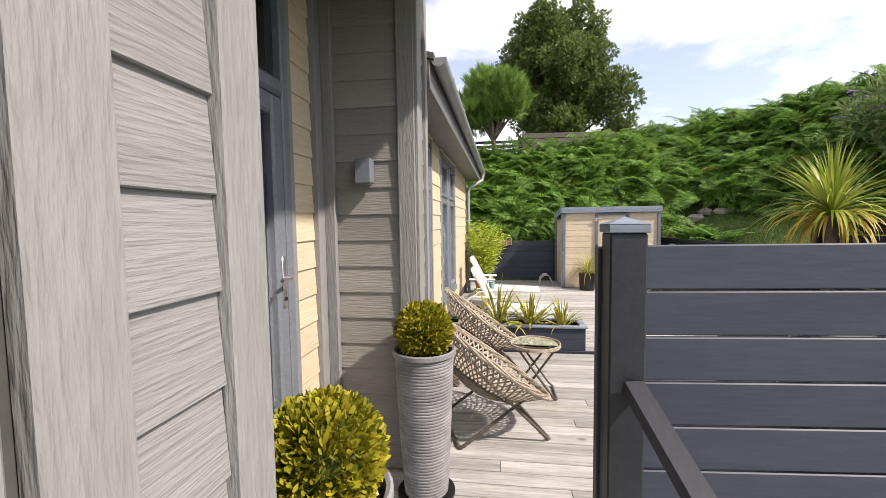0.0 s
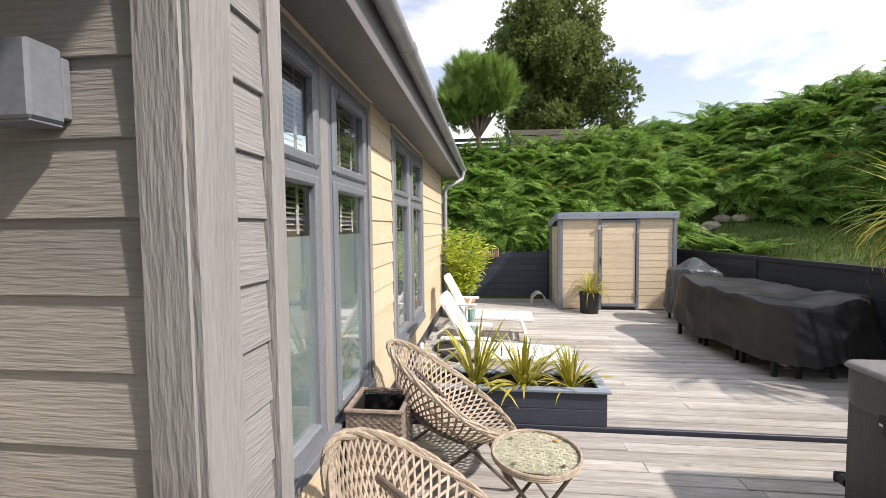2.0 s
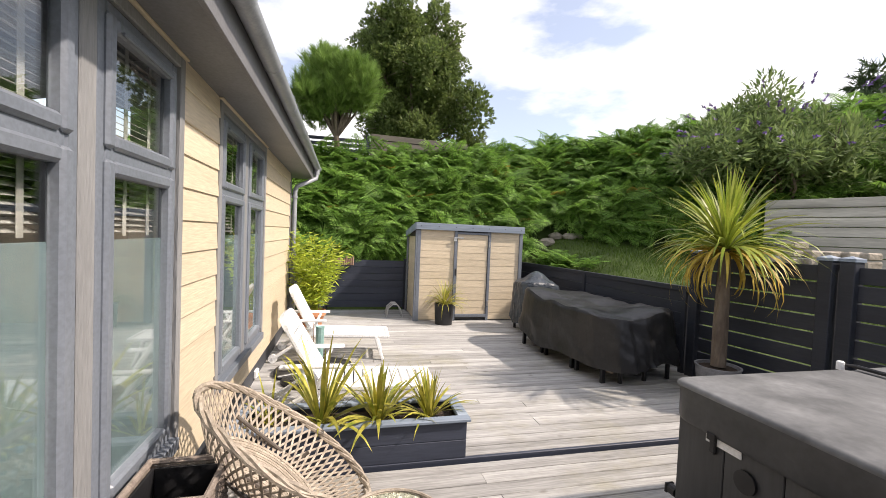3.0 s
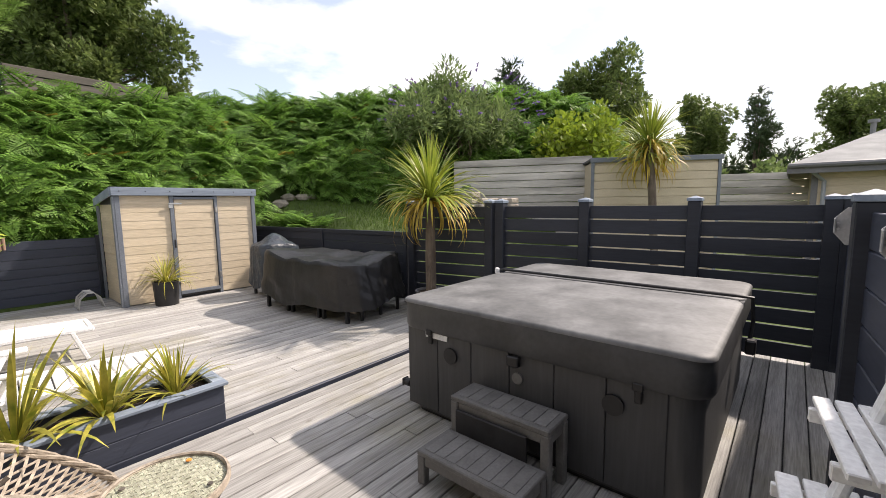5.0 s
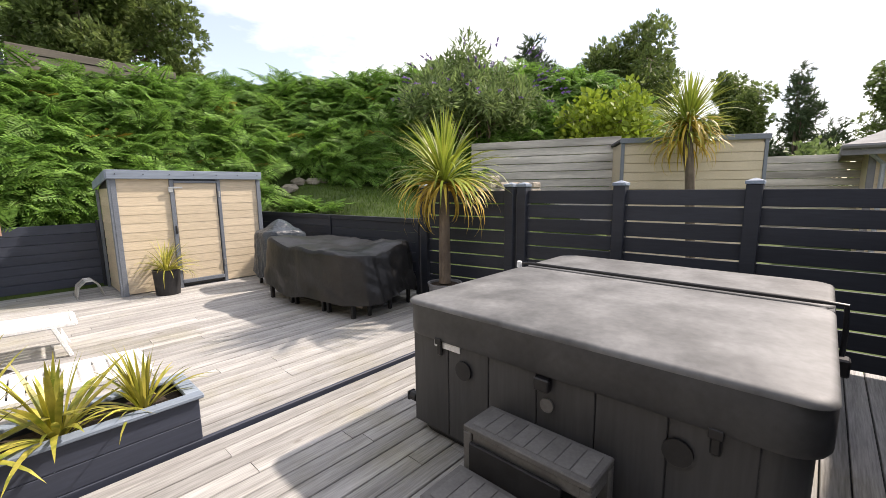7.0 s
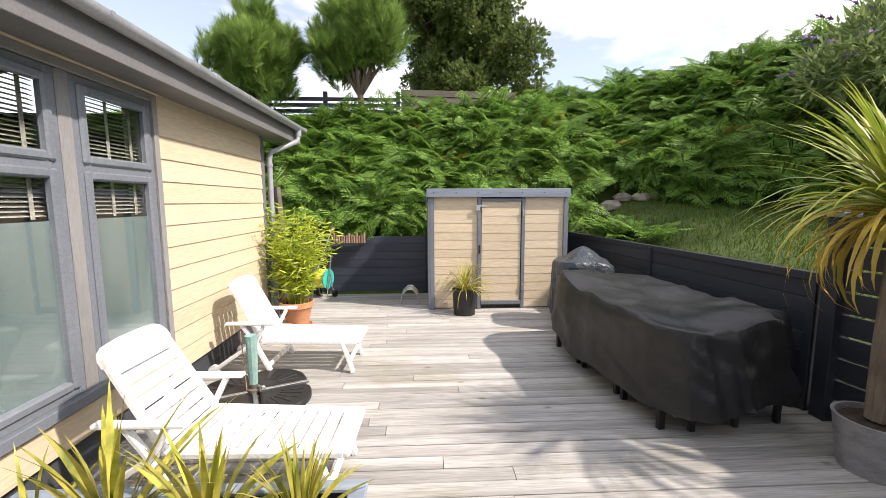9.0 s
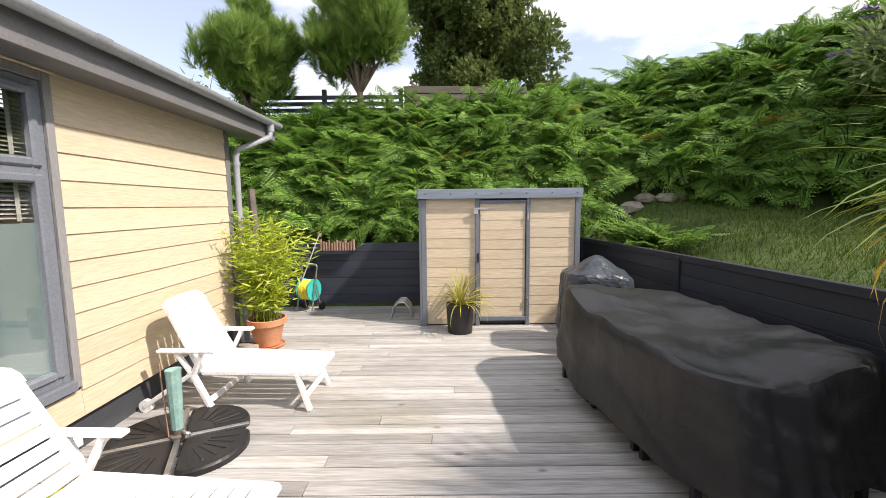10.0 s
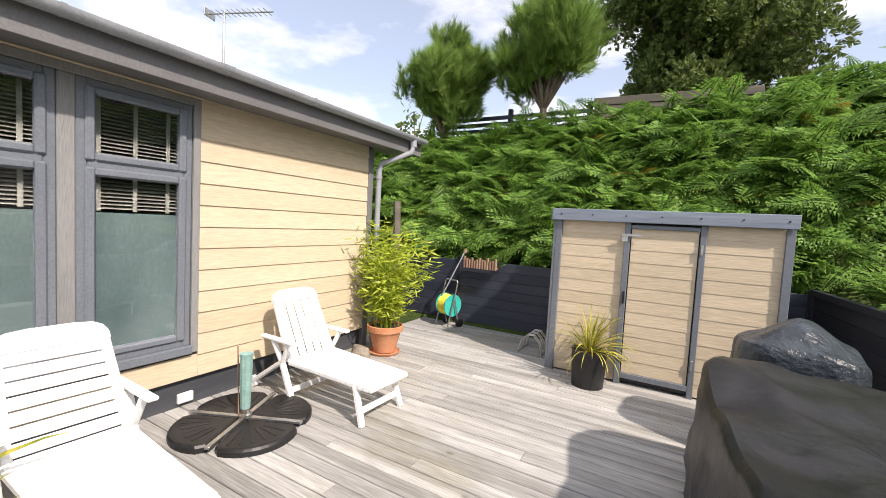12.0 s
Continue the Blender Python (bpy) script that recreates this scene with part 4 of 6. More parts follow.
for z in (0.026, 0.159):
    part("board", Geo().box(LX0, LX1, LY0, LY0 + 0.03, z, z + 0.131, 0.004), m_navy_x, pl)
    part("board", Geo().box(LX0, LX1, LY1 - 0.03, LY1, z, z + 0.131, 0.004), m_navy_x, pl)
    part("board", Geo().box(LX1 - 0.03, LX1 + 0.001, LY0 + 0.03, LY1 - 0.03, z, z + 0.131, 0.004), m_navy_y_shade, pl)
    part("board", Geo().box(LX0, LX0 + 0.03, LY0 + 0.03, LY1 - 0.03, z, z + 0.131, 0.004), m_navy_y_shade, pl)
for s in ((LX0 - 0.02, LX1 + 0.025, LY0 - 0.025, LY0 + 0.05), (LX0 - 0.02, LX1 + 0.025, LY1 - 0.05, LY1 + 0.02), (LX1 - 0.06, LX1 + 0.025, LY0 + 0.051, LY1 - 0.051), (LX0 - 0.02, LX0 + 0.06, LY0 + 0.051, LY1 - 0.051)):
    part("rim", Geo().box(*s, 0.292, 0.318, 0.006), m_blue, pl, "pale blue-grey rim board")
part("soil", Geo().box(LX0 + 0.03, LX1 - 0.03, LY0 + 0.03, LY1 - 0.03, 0.06, 0.25, 0.01), m_soil, pl, "dark soil")
rng = random.Random(5)
for x, y, n, le in ((-0.02, SY + 0.20, 32, 0.66), (0.38, SY + 0.19, 42, 0.52), (0.76, SY + 0.20, 66, 0.40), (-0.36, SY + 0.2, 9, 0.42)):
    ob = thing("flax_plant", pose(x, y, 0.245), "yellow-green variegated flax with arching strap leaves", "plant", "flax in the planter")
    leaves(rng, n, le, 0.036 if le > 0.47 else 0.020, 1.1, (0, 0, 0), 0.04, 1.1, 6, m_strap, ob)

# ---- tall ribbed pots with box balls ----
def ball_leaves(rng, r, n, size):
    """A clipped ball of small upright leaves."""
    tv, tf = [(-0.35, 0, 0), (0.35, 0, 0), (0.28, 0.12, 0.7), (0, 0.2, 1.0), (-0.28, 0.12, 0.7)], [(0, 1, 2), (0, 2, 3), (0, 3, 4)]
    ms = []
    for _ in range(n):
        d = Vector((rng.gauss(0, 1), rng.gauss(0, 1), rng.gauss(0, 1))).normalized()
        if d.z < -0.75:
            continue
        k = r * rng.uniform(0.82, 1.03) * (1 + 0.06 * noise.noise(d * 3))
        up = (d + Vector((rng.uniform(-0.5, 0.5), rng.uniform(-0.5, 0.5), rng.uniform(0, 0.7)))).normalized()
        ms.append(np.array(turn(rng, d * k, up, size * rng.uniform(0.7, 1.3))))
    return scatter((tv, tf), ms)


def ribbed_pot(x, y, seed):
    rng = random.Random(seed)
    t = thing("tall_planter", pose(x, y, 0), "tall grey horizontally ribbed stoneware planter", "planter", "tall planters by the door")
    prof = [(0.0, 0.022), (0.115, 0.022)]
    z = 0.03
    while z < 0.81:
        r = 0.118 + 0.045 * (z / 0.84) ** 0.8
        prof += [(r + 0.004, z + 0.003), (r + 0.0045, z + 0.011), (r - 0.001, z + 0.016)]
        z += 0.018
    prof += [(0.168, 0.82), (0.178, 0.828), (0.178, 0.85), (0.170, 0.856), (0.158, 0.85), (0.152, 0.80), (0.0, 0.80)]
    part("body", Geo().lathe(prof, 40), m_stonepot, t, smooth=True)
    part("saucer", Geo().lathe([(0, 0.0), (0.15, 0), (0.165, 0.012), (0.165, 0.026), (0.15, 0.026), (0.14, 0.02), (0, 0.02)], 32), m_black, t, "dark round saucer", True)
    part("soil", Geo().lathe([(0, 0.803), (0.15, 0.803), (0.15, 0.815), (0, 0.82)], 20), m_soil, t)
    b = new("box_ball", big_mesh("box_ball", [ball_leaves(rng, 0.150, 5200, 0.021)], m_box))
    b.location = (x, y, 0.955)
    tagged(b, "clipped round box bush with yellow-orange leaf tips", "bush", "box balls")
    part("core", Geo().lathe([(0.0, -0.12), (0.08, -0.10), (0.115, 0), (0.08, 0.09), (0, 0.115)], 14), m_leaf, b)
    part("stem", Geo().tube([(0, 0, -0.16), (0, 0, -0.08)], 0.012, 6), m_bark, b)


ribbed_pot(-0.40, 2.54, 1)
ribbed_pot(-0.43, 1.30, 2)

# ---- rattan chairs and table ----
def basket_point(u, a, r=0.475, depth=0.29):
    rr = r * u
    return Vector((rr * math.cos(a) * (1.0 + 0.06 * u), rr * math.sin(a), depth * (u ** 2.1) - depth))


def ribbon(geo, pts, w, t, normal_c):
    """A flat strip along points; its flat side faces away from normal_c."""
    vs, fs, k = [], [], len(pts)
    for i, p in enumerate(pts):
        d = (pts[min(i + 1, k - 1)] - pts[max(i - 1, 0)]).normalized()
        nn = (p - normal_c).normalized()
        s = d.cross(nn).normalized() * w / 2
        o = nn * t / 2
        vs += [p - s - o, p + s - o, p + s + o, p - s + o]
    for i in range(k - 1):
        for j in range(4):
            fs.append((4 * i + j, 4 * i + (j + 1) % 4, 4 * i + 4 + (j + 1) % 4, 4 * i + 4 + j))
    geo.add(vs, fs)


def rattan_chair(m):
    ch = thing("rattan_chair", m, "round natural rattan bowl chair on brown folding steel legs", "chair", "rattan chairs")
    tilt = Matrix.Translation((0, 0, 0.55)) @ Matrix.Rotation(radians(36), 4, "Y")
    c = tilt @ Vector((0, 0, 0.5))
    lat, low, rim, seat = Geo(), Geo(), Geo(), Geo()
    N = 60
    for fam in (-1, 1):
        for i in range(N):
            a0 = 2 * math.pi * i / N
            pts = [tilt @ basket_point(0.56 + 0.43 * k / 5, a0 + fam * 0.34 * k / 5) + Vector((0, 0, 0.0015 * fam)) for k in range(6)]
            ribbon(lat, pts, 0.0125, 0.004, c)
    for i in range(24):
        u = 0.04 + 0.56 * i / 23
        pts = [tilt @ basket_point(u, 2 * math.pi * j / 40) for j in range(41)]
        ribbon(seat, pts, 0.016, 0.005 + 0.002 * (i % 2), c)
    for k in range(3):
        rr = [tilt @ (basket_point(0.985, 2 * math.pi * j / 48) + Vector((0.012 * math.cos(2.1 * k + 16 * math.pi * j / 48), 0.012 * math.sin(2.1 * k + 16 * math.pi * j / 48) * 0.4, 0.012 * math.sin(2.1 * k + 16 * math.pi * j / 48)))) for j in range(48)]
        rim.tube(rr, 0.012, 6, closed=True)
    tagged(part("lattice", lat, m_wicker, ch, "open diagonal rattan lattice"), kind="stuff")
    tagged(part("seat", seat, m_wicker, ch, "close-woven rattan seat"), kind="stuff")
    part("rim", rim, m_wicker, ch, "plaited rattan rim", True)
    ring = [tilt @ (basket_point(0.62, 2 * math.pi * j / 28) * 1.0 + Vector((0, 0, -0.012))) for j in range(28)]
    part("support_ring", Geo().tube(ring, 0.009, 6, closed=True), m_metal, ch, smooth=True)
    for s in (-1, 1):
        a = tilt @ Vector((-0.20, 0.30 * s, -0.11))
        b = tilt @ Vector((0.26, 0.27 * s, -0.10))
        part("leg", Geo().tube([a, (0.30, 0.30 * s, 0.03), (0.325, 0.28 * s, 0.012)], 0.0115, 8), m_metal, ch, smooth=True)
        part("leg", Geo().tube([b, (-0.30, 0.27 * s, 0.03), (-0.325, 0.25 * s, 0.012)], 0.0115, 8), m_metal, ch, smooth=True)
    part("foot_bar", Geo().tube([(0.325, -0.285, 0.012), (0.325, 0.285, 0.012)], 0.0115, 8), m_metal, ch, smooth=True)
    part("foot_bar", Geo().tube([(-0.325, -0.255, 0.012), (-0.325, 0.255, 0.012)], 0.0115, 8), m_metal, ch, smooth=True)
    return ch


chair = rattan_chair(pose(-0.04, 3.36, 0, 0, 0, 20))
copy_thing(chair, pose(-0.14, 4.60, 0, 0, 0, 15))

tb = thing("rattan_table", pose(0.33, 4.02, 0), "round glass-topped rattan side table on folding legs", "side table")
tw = Geo()
for i in range(26):
    p = -0.21 + 0.42 * i / 25
    h = math.sqrt(max(0.212 ** 2 - p * p, 0.0004))
    ribbon(tw, [Vector((p, -h + 2 * h * k / 12, 0.447 + 0.0022 * (-1) ** (k + i))) for k in range(13)], 0.0135, 0.003, Vector((0, 0, -9)))
    ribbon(tw, [Vector((-h + 2 * h * k / 12, p, 0.447 + 0.0022 * (-1) ** (k + i + 1))) for k in range(13)], 0.0135, 0.003, Vector((0, 0, -9)))
tagged(part("woven_top", tw, m_weave, tb, "woven rattan top"), kind="stuff")
part("glass_top", Geo().lathe([(0, 0.453), (0.21, 0.453), (0.213, 0.455), (0.21, 0.459), (0, 0.459)], 40), m_glass_thin, tb, "clear round glass", True).visible_shadow = False
for k in range(3):
    part("rim", Geo().tube([(0.217 * math.cos(2 * math.pi * j / 44) , 0.217 * math.sin(2 * math.pi * j / 44), 0.441 + 0.009 * k) for j in range(44)], 0.008, 6, closed=True), m_wicker, tb, smooth=True)
for k in range(4):
    a = radians(45 + 90 * k)
    part("glass_clip", Geo().lathe([(0, 0.459), (0.012, 0.459), (0.010, 0.463), (0, 0.463)], 10, (0.165 * math.cos(a), 0.165 * math.sin(a), 0)), m_orange if k == 0 else m_metal, tb)
for s in (-1, 1):
    part("leg", Geo().tube([(-0.15, 0.16 * s, 0.435), (0.14, 0.17 * s, 0.03), (0.17, 0.15 * s, 0.012), (0.17, 0.0, 0.012)], 0.010, 8), m_metal, tb, smooth=True)
    part("leg", Geo().tube([(0.15, 0.14 * s, 0.435), (-0.14, 0.15 * s, 0.03), (-0.17, 0.13 * s, 0.012), (-0.17, 0.0, 0.012)], 0.010, 8), m_metal, tb, smooth=True)

# square rattan planter box
wb = thing("rattan_planter", pose(-0.52, 4.22, 0), "empty square grey-brown rattan planter box", "planter")
for k in range(4):
    g = Geo()
    for i in range(36):
        z = 0.02 + 0.016 * i
        pts = [Vector((-0.15 + 0.30 * j / 14, -0.15 + 0.0025 * (-1) ** (i + j), z)) for j in range(15)]
        ribbon(g, pts, 0.015, 0.005, Vector((0, 8, z)))
    rot = Matrix.Rotation(radians(90 * k), 4, "Z")
    g.v = [tuple(rot @ Vector(p)) for p in g.v]
    tagged(part("side", g, m_wicker_d, wb, "woven rattan side"), kind="stuff")
    r = Geo().tube([rot @ Vector((-0.155, -0.15, 0.604)), rot @ Vector((0.155, -0.15, 0.604))], 0.014, 8)
    part("rim", r, m_wicker_d, wb, smooth=True)
part("liner", Geo().box(-0.14, -0.13, -0.135, 0.135, 0.02, 0.585, 0.002).box(0.13, 0.14, -0.135, 0.135, 0.02, 0.585, 0.002).box(-0.128, 0.128, -0.14, -0.13, 0.02, 0.585, 0.002).box(-0.128, 0.128, 0.13, 0.14, 0.02, 0.585, 0.002).box(-0.128, 0.128, -0.128, 0.128, 0.02, 0.38, 0.002), m_black, wb, "black plastic liner")

# ---- white sun loungers ----
def lounger(m, up, across=False):
    lo = thing("sun_lounger", m, "white slatted plastic sun lounger with raised back", "sun lounger", "sun loungers")
    # local x runs from the head (0) to the foot (1.5); y across
    H, W = 0.34, 0.56
    bed = part("bed", Geo(), m_white, lo)
    g = Geo()
    for s in (-1, 1):
        g.bar((0.55, s * (W / 2 - 0.02), H), (1.52, s * (W / 2 - 0.05), H - 0.02), 0.045, 0.05, b=0.012)
    g.bar((1.52, -W / 2 + 0.03, H - 0.02), (1.52, W / 2 - 0.03, H - 0.02), 0.06, 0.05, b=0.015)
    bed.data = g.mesh("bed", m_white)
    for k in range(11 if across else 0):
        x = 0.565 + 0.0855 * k
        part("slat", Geo().box(x, x + 0.074, -0.245, 0.245, H - 0.006, H + 0.014, 0.006, Matrix.Translation((0.56, 0, H)) @ Matrix.Rotation(radians(1.2), 4, "Y") @ Matrix.Translation((-0.56, 0, -H))), m_white, bed)
    for k in range(0 if across else 5):
        y = -0.20 + 0.1 * k
        part("slat", Geo().box(0.56, 1.50, y - 0.0435, y + 0.0435, H - 0.005, H + 0.015, 0.006, Matrix.Translation((0.56, 0, H)) @ Matrix.Rotation(radians(1.2), 4, "Y") @ Matrix.Translation((-0.56, 0, -H))), m_white, bed)
    back = part("backrest", Geo(), m_white, lo)
    rot = Matrix.Translation((0.55, 0, H)) @ Matrix.Rotation(radians(up), 4, "Y")
    g = Geo()
    for s in (-1, 1):
        g.bar(rot @ Vector((0, s * 0.255, 0)), rot @ Vector((-0.58, s * 0.235, 0)), 0.05, 0.045, rot.to_3x3() @ Vector((0, 0, 1)), b=0.012)
    head = Geo().prism([(-0.572, -0.262), (-0.62, -0.258), (-0.66, -0.235), (-0.685, -0.19), (-0.695, -0.10), (-0.695, 0.10), (-0.685, 0.19), (-0.66, 0.235), (-0.62, 0.258), (-0.572, 0.262)], "z", -0.02, 0.02)
    g.add([rot @ Vector(p) for p in head.v], head.f)
    g.box(-0.03, 0.05, -0.235, 0.235, -0.022, 0.022, 0.012, rot)
    back.data = g.mesh("backrest", m_white)
    for k in range(7 if across else 0):
        x = -0.575 + 0.078 * k
        part("slat", Geo().box(x, x + 0.068, -0.232, 0.232, -0.010, 0.012, 0.006, rot), m_white, back)
    for k in range(0 if across else 5):
        y = -0.185 + 0.0925 * k
        part("slat", Geo().box(-0.58, -0.03, y - 0.0395, y + 0.0395, -0.008, 0.012, 0.006, rot), m_white, back)
    for s in (-1, 1):
        arm = part("armrest", Geo().box(0.22, 0.72, s * 0.315 - 0.032, s * 0.315 + 0.032, 0.53, 0.56, 0.012), m_white, lo)
        part("arm_post", Geo().bar((0.60, s * 0.315, 0.53), (0.50, s * 0.30, 0.33), 0.035, 0.045, (0, 1, 0), 0.008), m_white, arm)
        part("arm_post", Geo().bar((0.38, s * 0.315, 0.53), (0.50, s * 0.30, 0.33), 0.035, 0.045, (0, 1, 0), 0.008), m_white, arm)
        part("leg", Geo().bar((0.48, s * 0.295, 0.36), (0.66, s * 0.30, 0.0), 0.04, 0.055, (0, 1, 0), 0.008), m_white, lo)
        part("leg", Geo().bar((0.52, s * 0.295, 0.36), (0.06, s * 0.30, 0.05), 0.04, 0.055, (0, 1, 0), 0.008), m_white, lo)
        part("leg", Geo().bar((1.36, s * 0.235, 0.32), (1.47, s * 0.255, 0.0), 0.04, 0.055, (0, 1, 0), 0.008), m_white, lo)
        part("wheel", Geo().tube([(0.07, s * 0.30 - 0.02, 0.055), (0.07, s * 0.30 + 0.02, 0.055)], 0.055, 18), m_white, lo, smooth=True)
    part("stretcher", Geo().bar((1.43, -0.24, 0.12), (1.43, 0.24, 0.12), 0.03, 0.05, b=0.006), m_white, lo)
    part("stretcher", Geo().bar((0.62, -0.29, 0.10), (0.62, 0.29, 0.10), 0.03, 0.05, b=0.006), m_white, lo)
    return lo


lounger(pose(-0.735, 7.84, FZ, 0, 0, -2) @ Matrix.Scale(0.925, 4), 63)
lounger(pose(-0.56, 6.08, FZ, 0, 0, -2) @ Matrix.Scale(0.95, 4), 60, True)

# parasol base
pb = thing("parasol_base", pose(-0.13, 7.10, FZ), "four black fan-shaped weights round a furled green parasol stump", "parasol base")
for k in range(4):
    g = Geo()
    out = [(0.03, 0.03), (0.40, 0.03)] + [(0.03 + 0.40 * math.cos(radians(a)) * (1 + 0.12 * math.sin(radians(2 * a))), 0.03 + 0.40 * math.sin(radians(a)) * (1 + 0.12 * math.sin(radians(2 * a)))) for a in range(6, 90, 7)] + [(0.03, 0.40)]
    slab(g, out, [(0, 0.0), (0, 0.035), (0.012, 0.05), (0.03, 0.055)])
    rot = Matrix.Rotation(radians(90 * k + 25), 4, "Z")
    g.v = [tuple(rot @ Vector(p)) for p in g.v]
    wgt = part("weight", g, m_black, pb)
    rb = Geo()
    for a in range(12, 84, 12):
        ca, sa = math.cos(radians(a)), math.sin(radians(a))
        rb.bar(rot @ Vector((0.05 + 0.16 * ca, 0.05 + 0.16 * sa, 0.056)), rot @ Vector((0.03 + 0.37 * ca, 0.03 + 0.37 * sa, 0.056)), 0.016, 0.008, b=0.002)
    part("rib", rb, m_black, wgt)
    part("cross_bar", Geo().bar((0, 0, 0.05), rot @ Vector((0.44, 0, 0.05)), 0.035, 0.02), m_steel, pb, "steel cross bar")
part("socket", Geo().lathe([(0.05, 0.05), (0.05, 0.075), (0.033, 0.085), (0.033, 0.16), (0, 0.16)], 16), m_metal, pb, smooth=True)
part("parasol", Geo().lathe([(0.0, 0.12), (0.035, 0.12), (0.042, 0.3), (0.046, 0.50), (0.050, 0.535), (0.02, 0.525), (0, 0.52)], 10), m_green, pb, "green furled canvas sleeve")
part("clamp_knob", Geo().tube([(0.03, 0, 0.10), (0.09, -0.04, 0.10)], 0.012, 8).box(0.08, 0.11, -0.06, -0.03, 0.08, 0.12, 0.008), m_steel, pb)
part("cane", Geo().tube([(-0.05, -0.02, 0.06), (-0.075, -0.02, 0.58)], 0.005, 6), m_log, pb)

# ---- covered table set and barbecue ----
def crease(p):
    """Sharp-crested folds: 0 in the hollows, 1 on the crests."""
    return 1 - min(1, 2.6 * abs(noise.noise(p)))


def draped(x0, x1, y0, y1, top, hem, bumps, seed, slack=1.0):
    """Cloth over a block: a creased top that sags, flared folded sides and an uneven hem."""
    cx, cy, vs, fs = (x0 + x1) / 2, (y0 + y1) / 2, [], []
    N, NT_, NS = 168, 16, 16
    rows = [(0.97 * (i / NT_) ** 0.8, 1.0) for i in range(NT_ + 1)] + [(1.0, 0.965)] + [(1.01 + 0.05 * i / NS, 0.92 * (1 - i / NS)) for i in range(NS + 1)]
    for u, w in rows:
        for j in range(N):
            a = 2 * math.pi * j / N
            ca, sa = math.cos(a), math.sin(a)
            k = 1 / (abs(ca) ** 4 + abs(sa) ** 4) ** 0.25
            f = u
            if u > 0.98:
                fold = 0.035 * crease(Vector((ca * 5 + 0.9 * w, sa * 5, seed))) + 0.05 * noise.noise((ca * 3, sa * 3, seed + w * 1.5)) + 0.03 * crease(Vector((ca * 2.2 + w * 2.4, sa * 2.2 - w * 2, seed + 4)))
                f = u + fold * slack * (0.25 + 0.75 * (1 - w))
            x, y = cx + ca * k * f * (x1 - x0) / 2, cy + sa * k * f * (y1 - y0) / 2
            hm = hem + 0.10 * noise.noise((ca * 1.6, sa * 1.6, seed)) + 0.025 * math.sin(a * 5 + seed)
            z = hm + (top - hm) * w
            drop = min(1, max(0, (w - 0.5) * 2))
            for bx, by, br, bh in bumps:
                z += drop * bh * math.exp(-((x - bx) ** 2 + (y - by) ** 2) / br ** 2)
            q = Vector((x * 1.7 + 0.6 * y, y * 1.7 - 0.5 * x, seed))
            z += drop * slack * (0.030 * noise.noise((x * 3, y * 3, seed)) + 0.022 * crease(q) + 0.010 * crease(q * 2.3))
            vs.append((x, y, z))
    for i in range(len(rows) - 1):
        fs += [(i * N + j, i * N + (j + 1) % N, (i + 1) * N + (j + 1) % N, (i + 1) * N + j) for j in range(N)]
    return Geo().add(vs, fs)


ROTB = Matrix.Translation((3.35, 7.25, 0)) @ Matrix.Rotation(radians(6), 4, "Z") @ Matrix.Translation((-3.35, -7.25, 0))
cv = thing("covered_table_set", ROTB, "garden table and chairs under a black weatherproof cover", "covered furniture")
part("cover", draped(2.82, 3.92, 6.32, 8.40, 0.80, 0.20, [(3.05, 8.1, 0.35, 0.07), (3.75, 6.4, 0.4, 0.05), (3.3, 7.2, 0.5, -0.05), (3.0, 6.5, 0.3, -0.04)], 3), m_cover, cv, "black sagging cover with folds", True)
for y in (6.5, 6.95, 7.05, 7.62, 7.72, 8.2):
    g = Geo().box(2.88, 2.93, y - 0.02, y + 0.02, FZ, 0.55, 0.004)
    part("chair_leg", g, m_black, cv)
    part("leg_foot", Geo().lathe([(0.016, FZ), (0.016, FZ + 0.02), (0, FZ + 0.02)], 8, (2.905, y, 0)), m_steel, cv)
for y in (6.65, 7.33, 7.95):
    part("chair_panel", Geo().box(2.93, 2.96, y - 0.26, y + 0.26, 0.16, 0.5, 0.005), m_wicker_d, cv, "woven chair side")
for x in (3.1, 3.45, 3.8):
    part("chair_leg", Geo().box(x - 0.02, x + 0.02, 6.42, 6.46, FZ, 0.5, 0.004), m_black, cv)
bq = thing("covered_barbecue", pose(0, 0, 0), "barbecue wrapped in dark blue plastic sheeting", "covered barbecue")
part("sheet", draped(3.02, 3.70, 8.64, 9.28, 0.82, 0.22, [(3.36, 9.0, 0.26, 0.19), (3.2, 8.8, 0.15, 0.04)], 8, 1.5), m_tarp, bq, "crumpled glossy dark plastic", True)
for x in (3.1, 3.6):
    for y in (8.72, 9.2):
        part("leg", Geo().box(x - 0.02, x + 0.02, y - 0.02, y + 0.02, FZ, 0.4, 0.004), m_black, bq)

# ---- potted plants ----
def leaf_plant(name, label, x, y, z, n, le, w, material, droop=1.2, lo=0.1, hi=1.3, seed=1):
    ob = thing(name, pose(x, y, z), label, "plant")
    leaves(random.Random(seed), n, le, w, droop, (0, 0, 0), lo, hi, 6, material, ob)
    return ob


p2 = thing("plant_pot", pose(1.88, 9.56, FZ), "round black plastic plant pot by the shed", "plant pot")
part("body", Geo().lathe([(0, 0), (0.155, 0), (0.175, 0.36), (0.18, 0.37), (0.165, 0.37), (0.155, 0.33), (0, 0.33)], 28), m_black, p2, smooth=True)
part("soil", Geo().lathe([(0, 0.335), (0.155, 0.335), (0.15, 0.345), (0, 0.35)], 18), m_soil, p2)
leaf_plant("grass_lily", "spiky yellow-green plant with drooping leaves", 1.88, 9.56, FZ + 0.34, 95, 0.50, 0.017, m_strap, 1.6, 0.05, 1.35, 4)

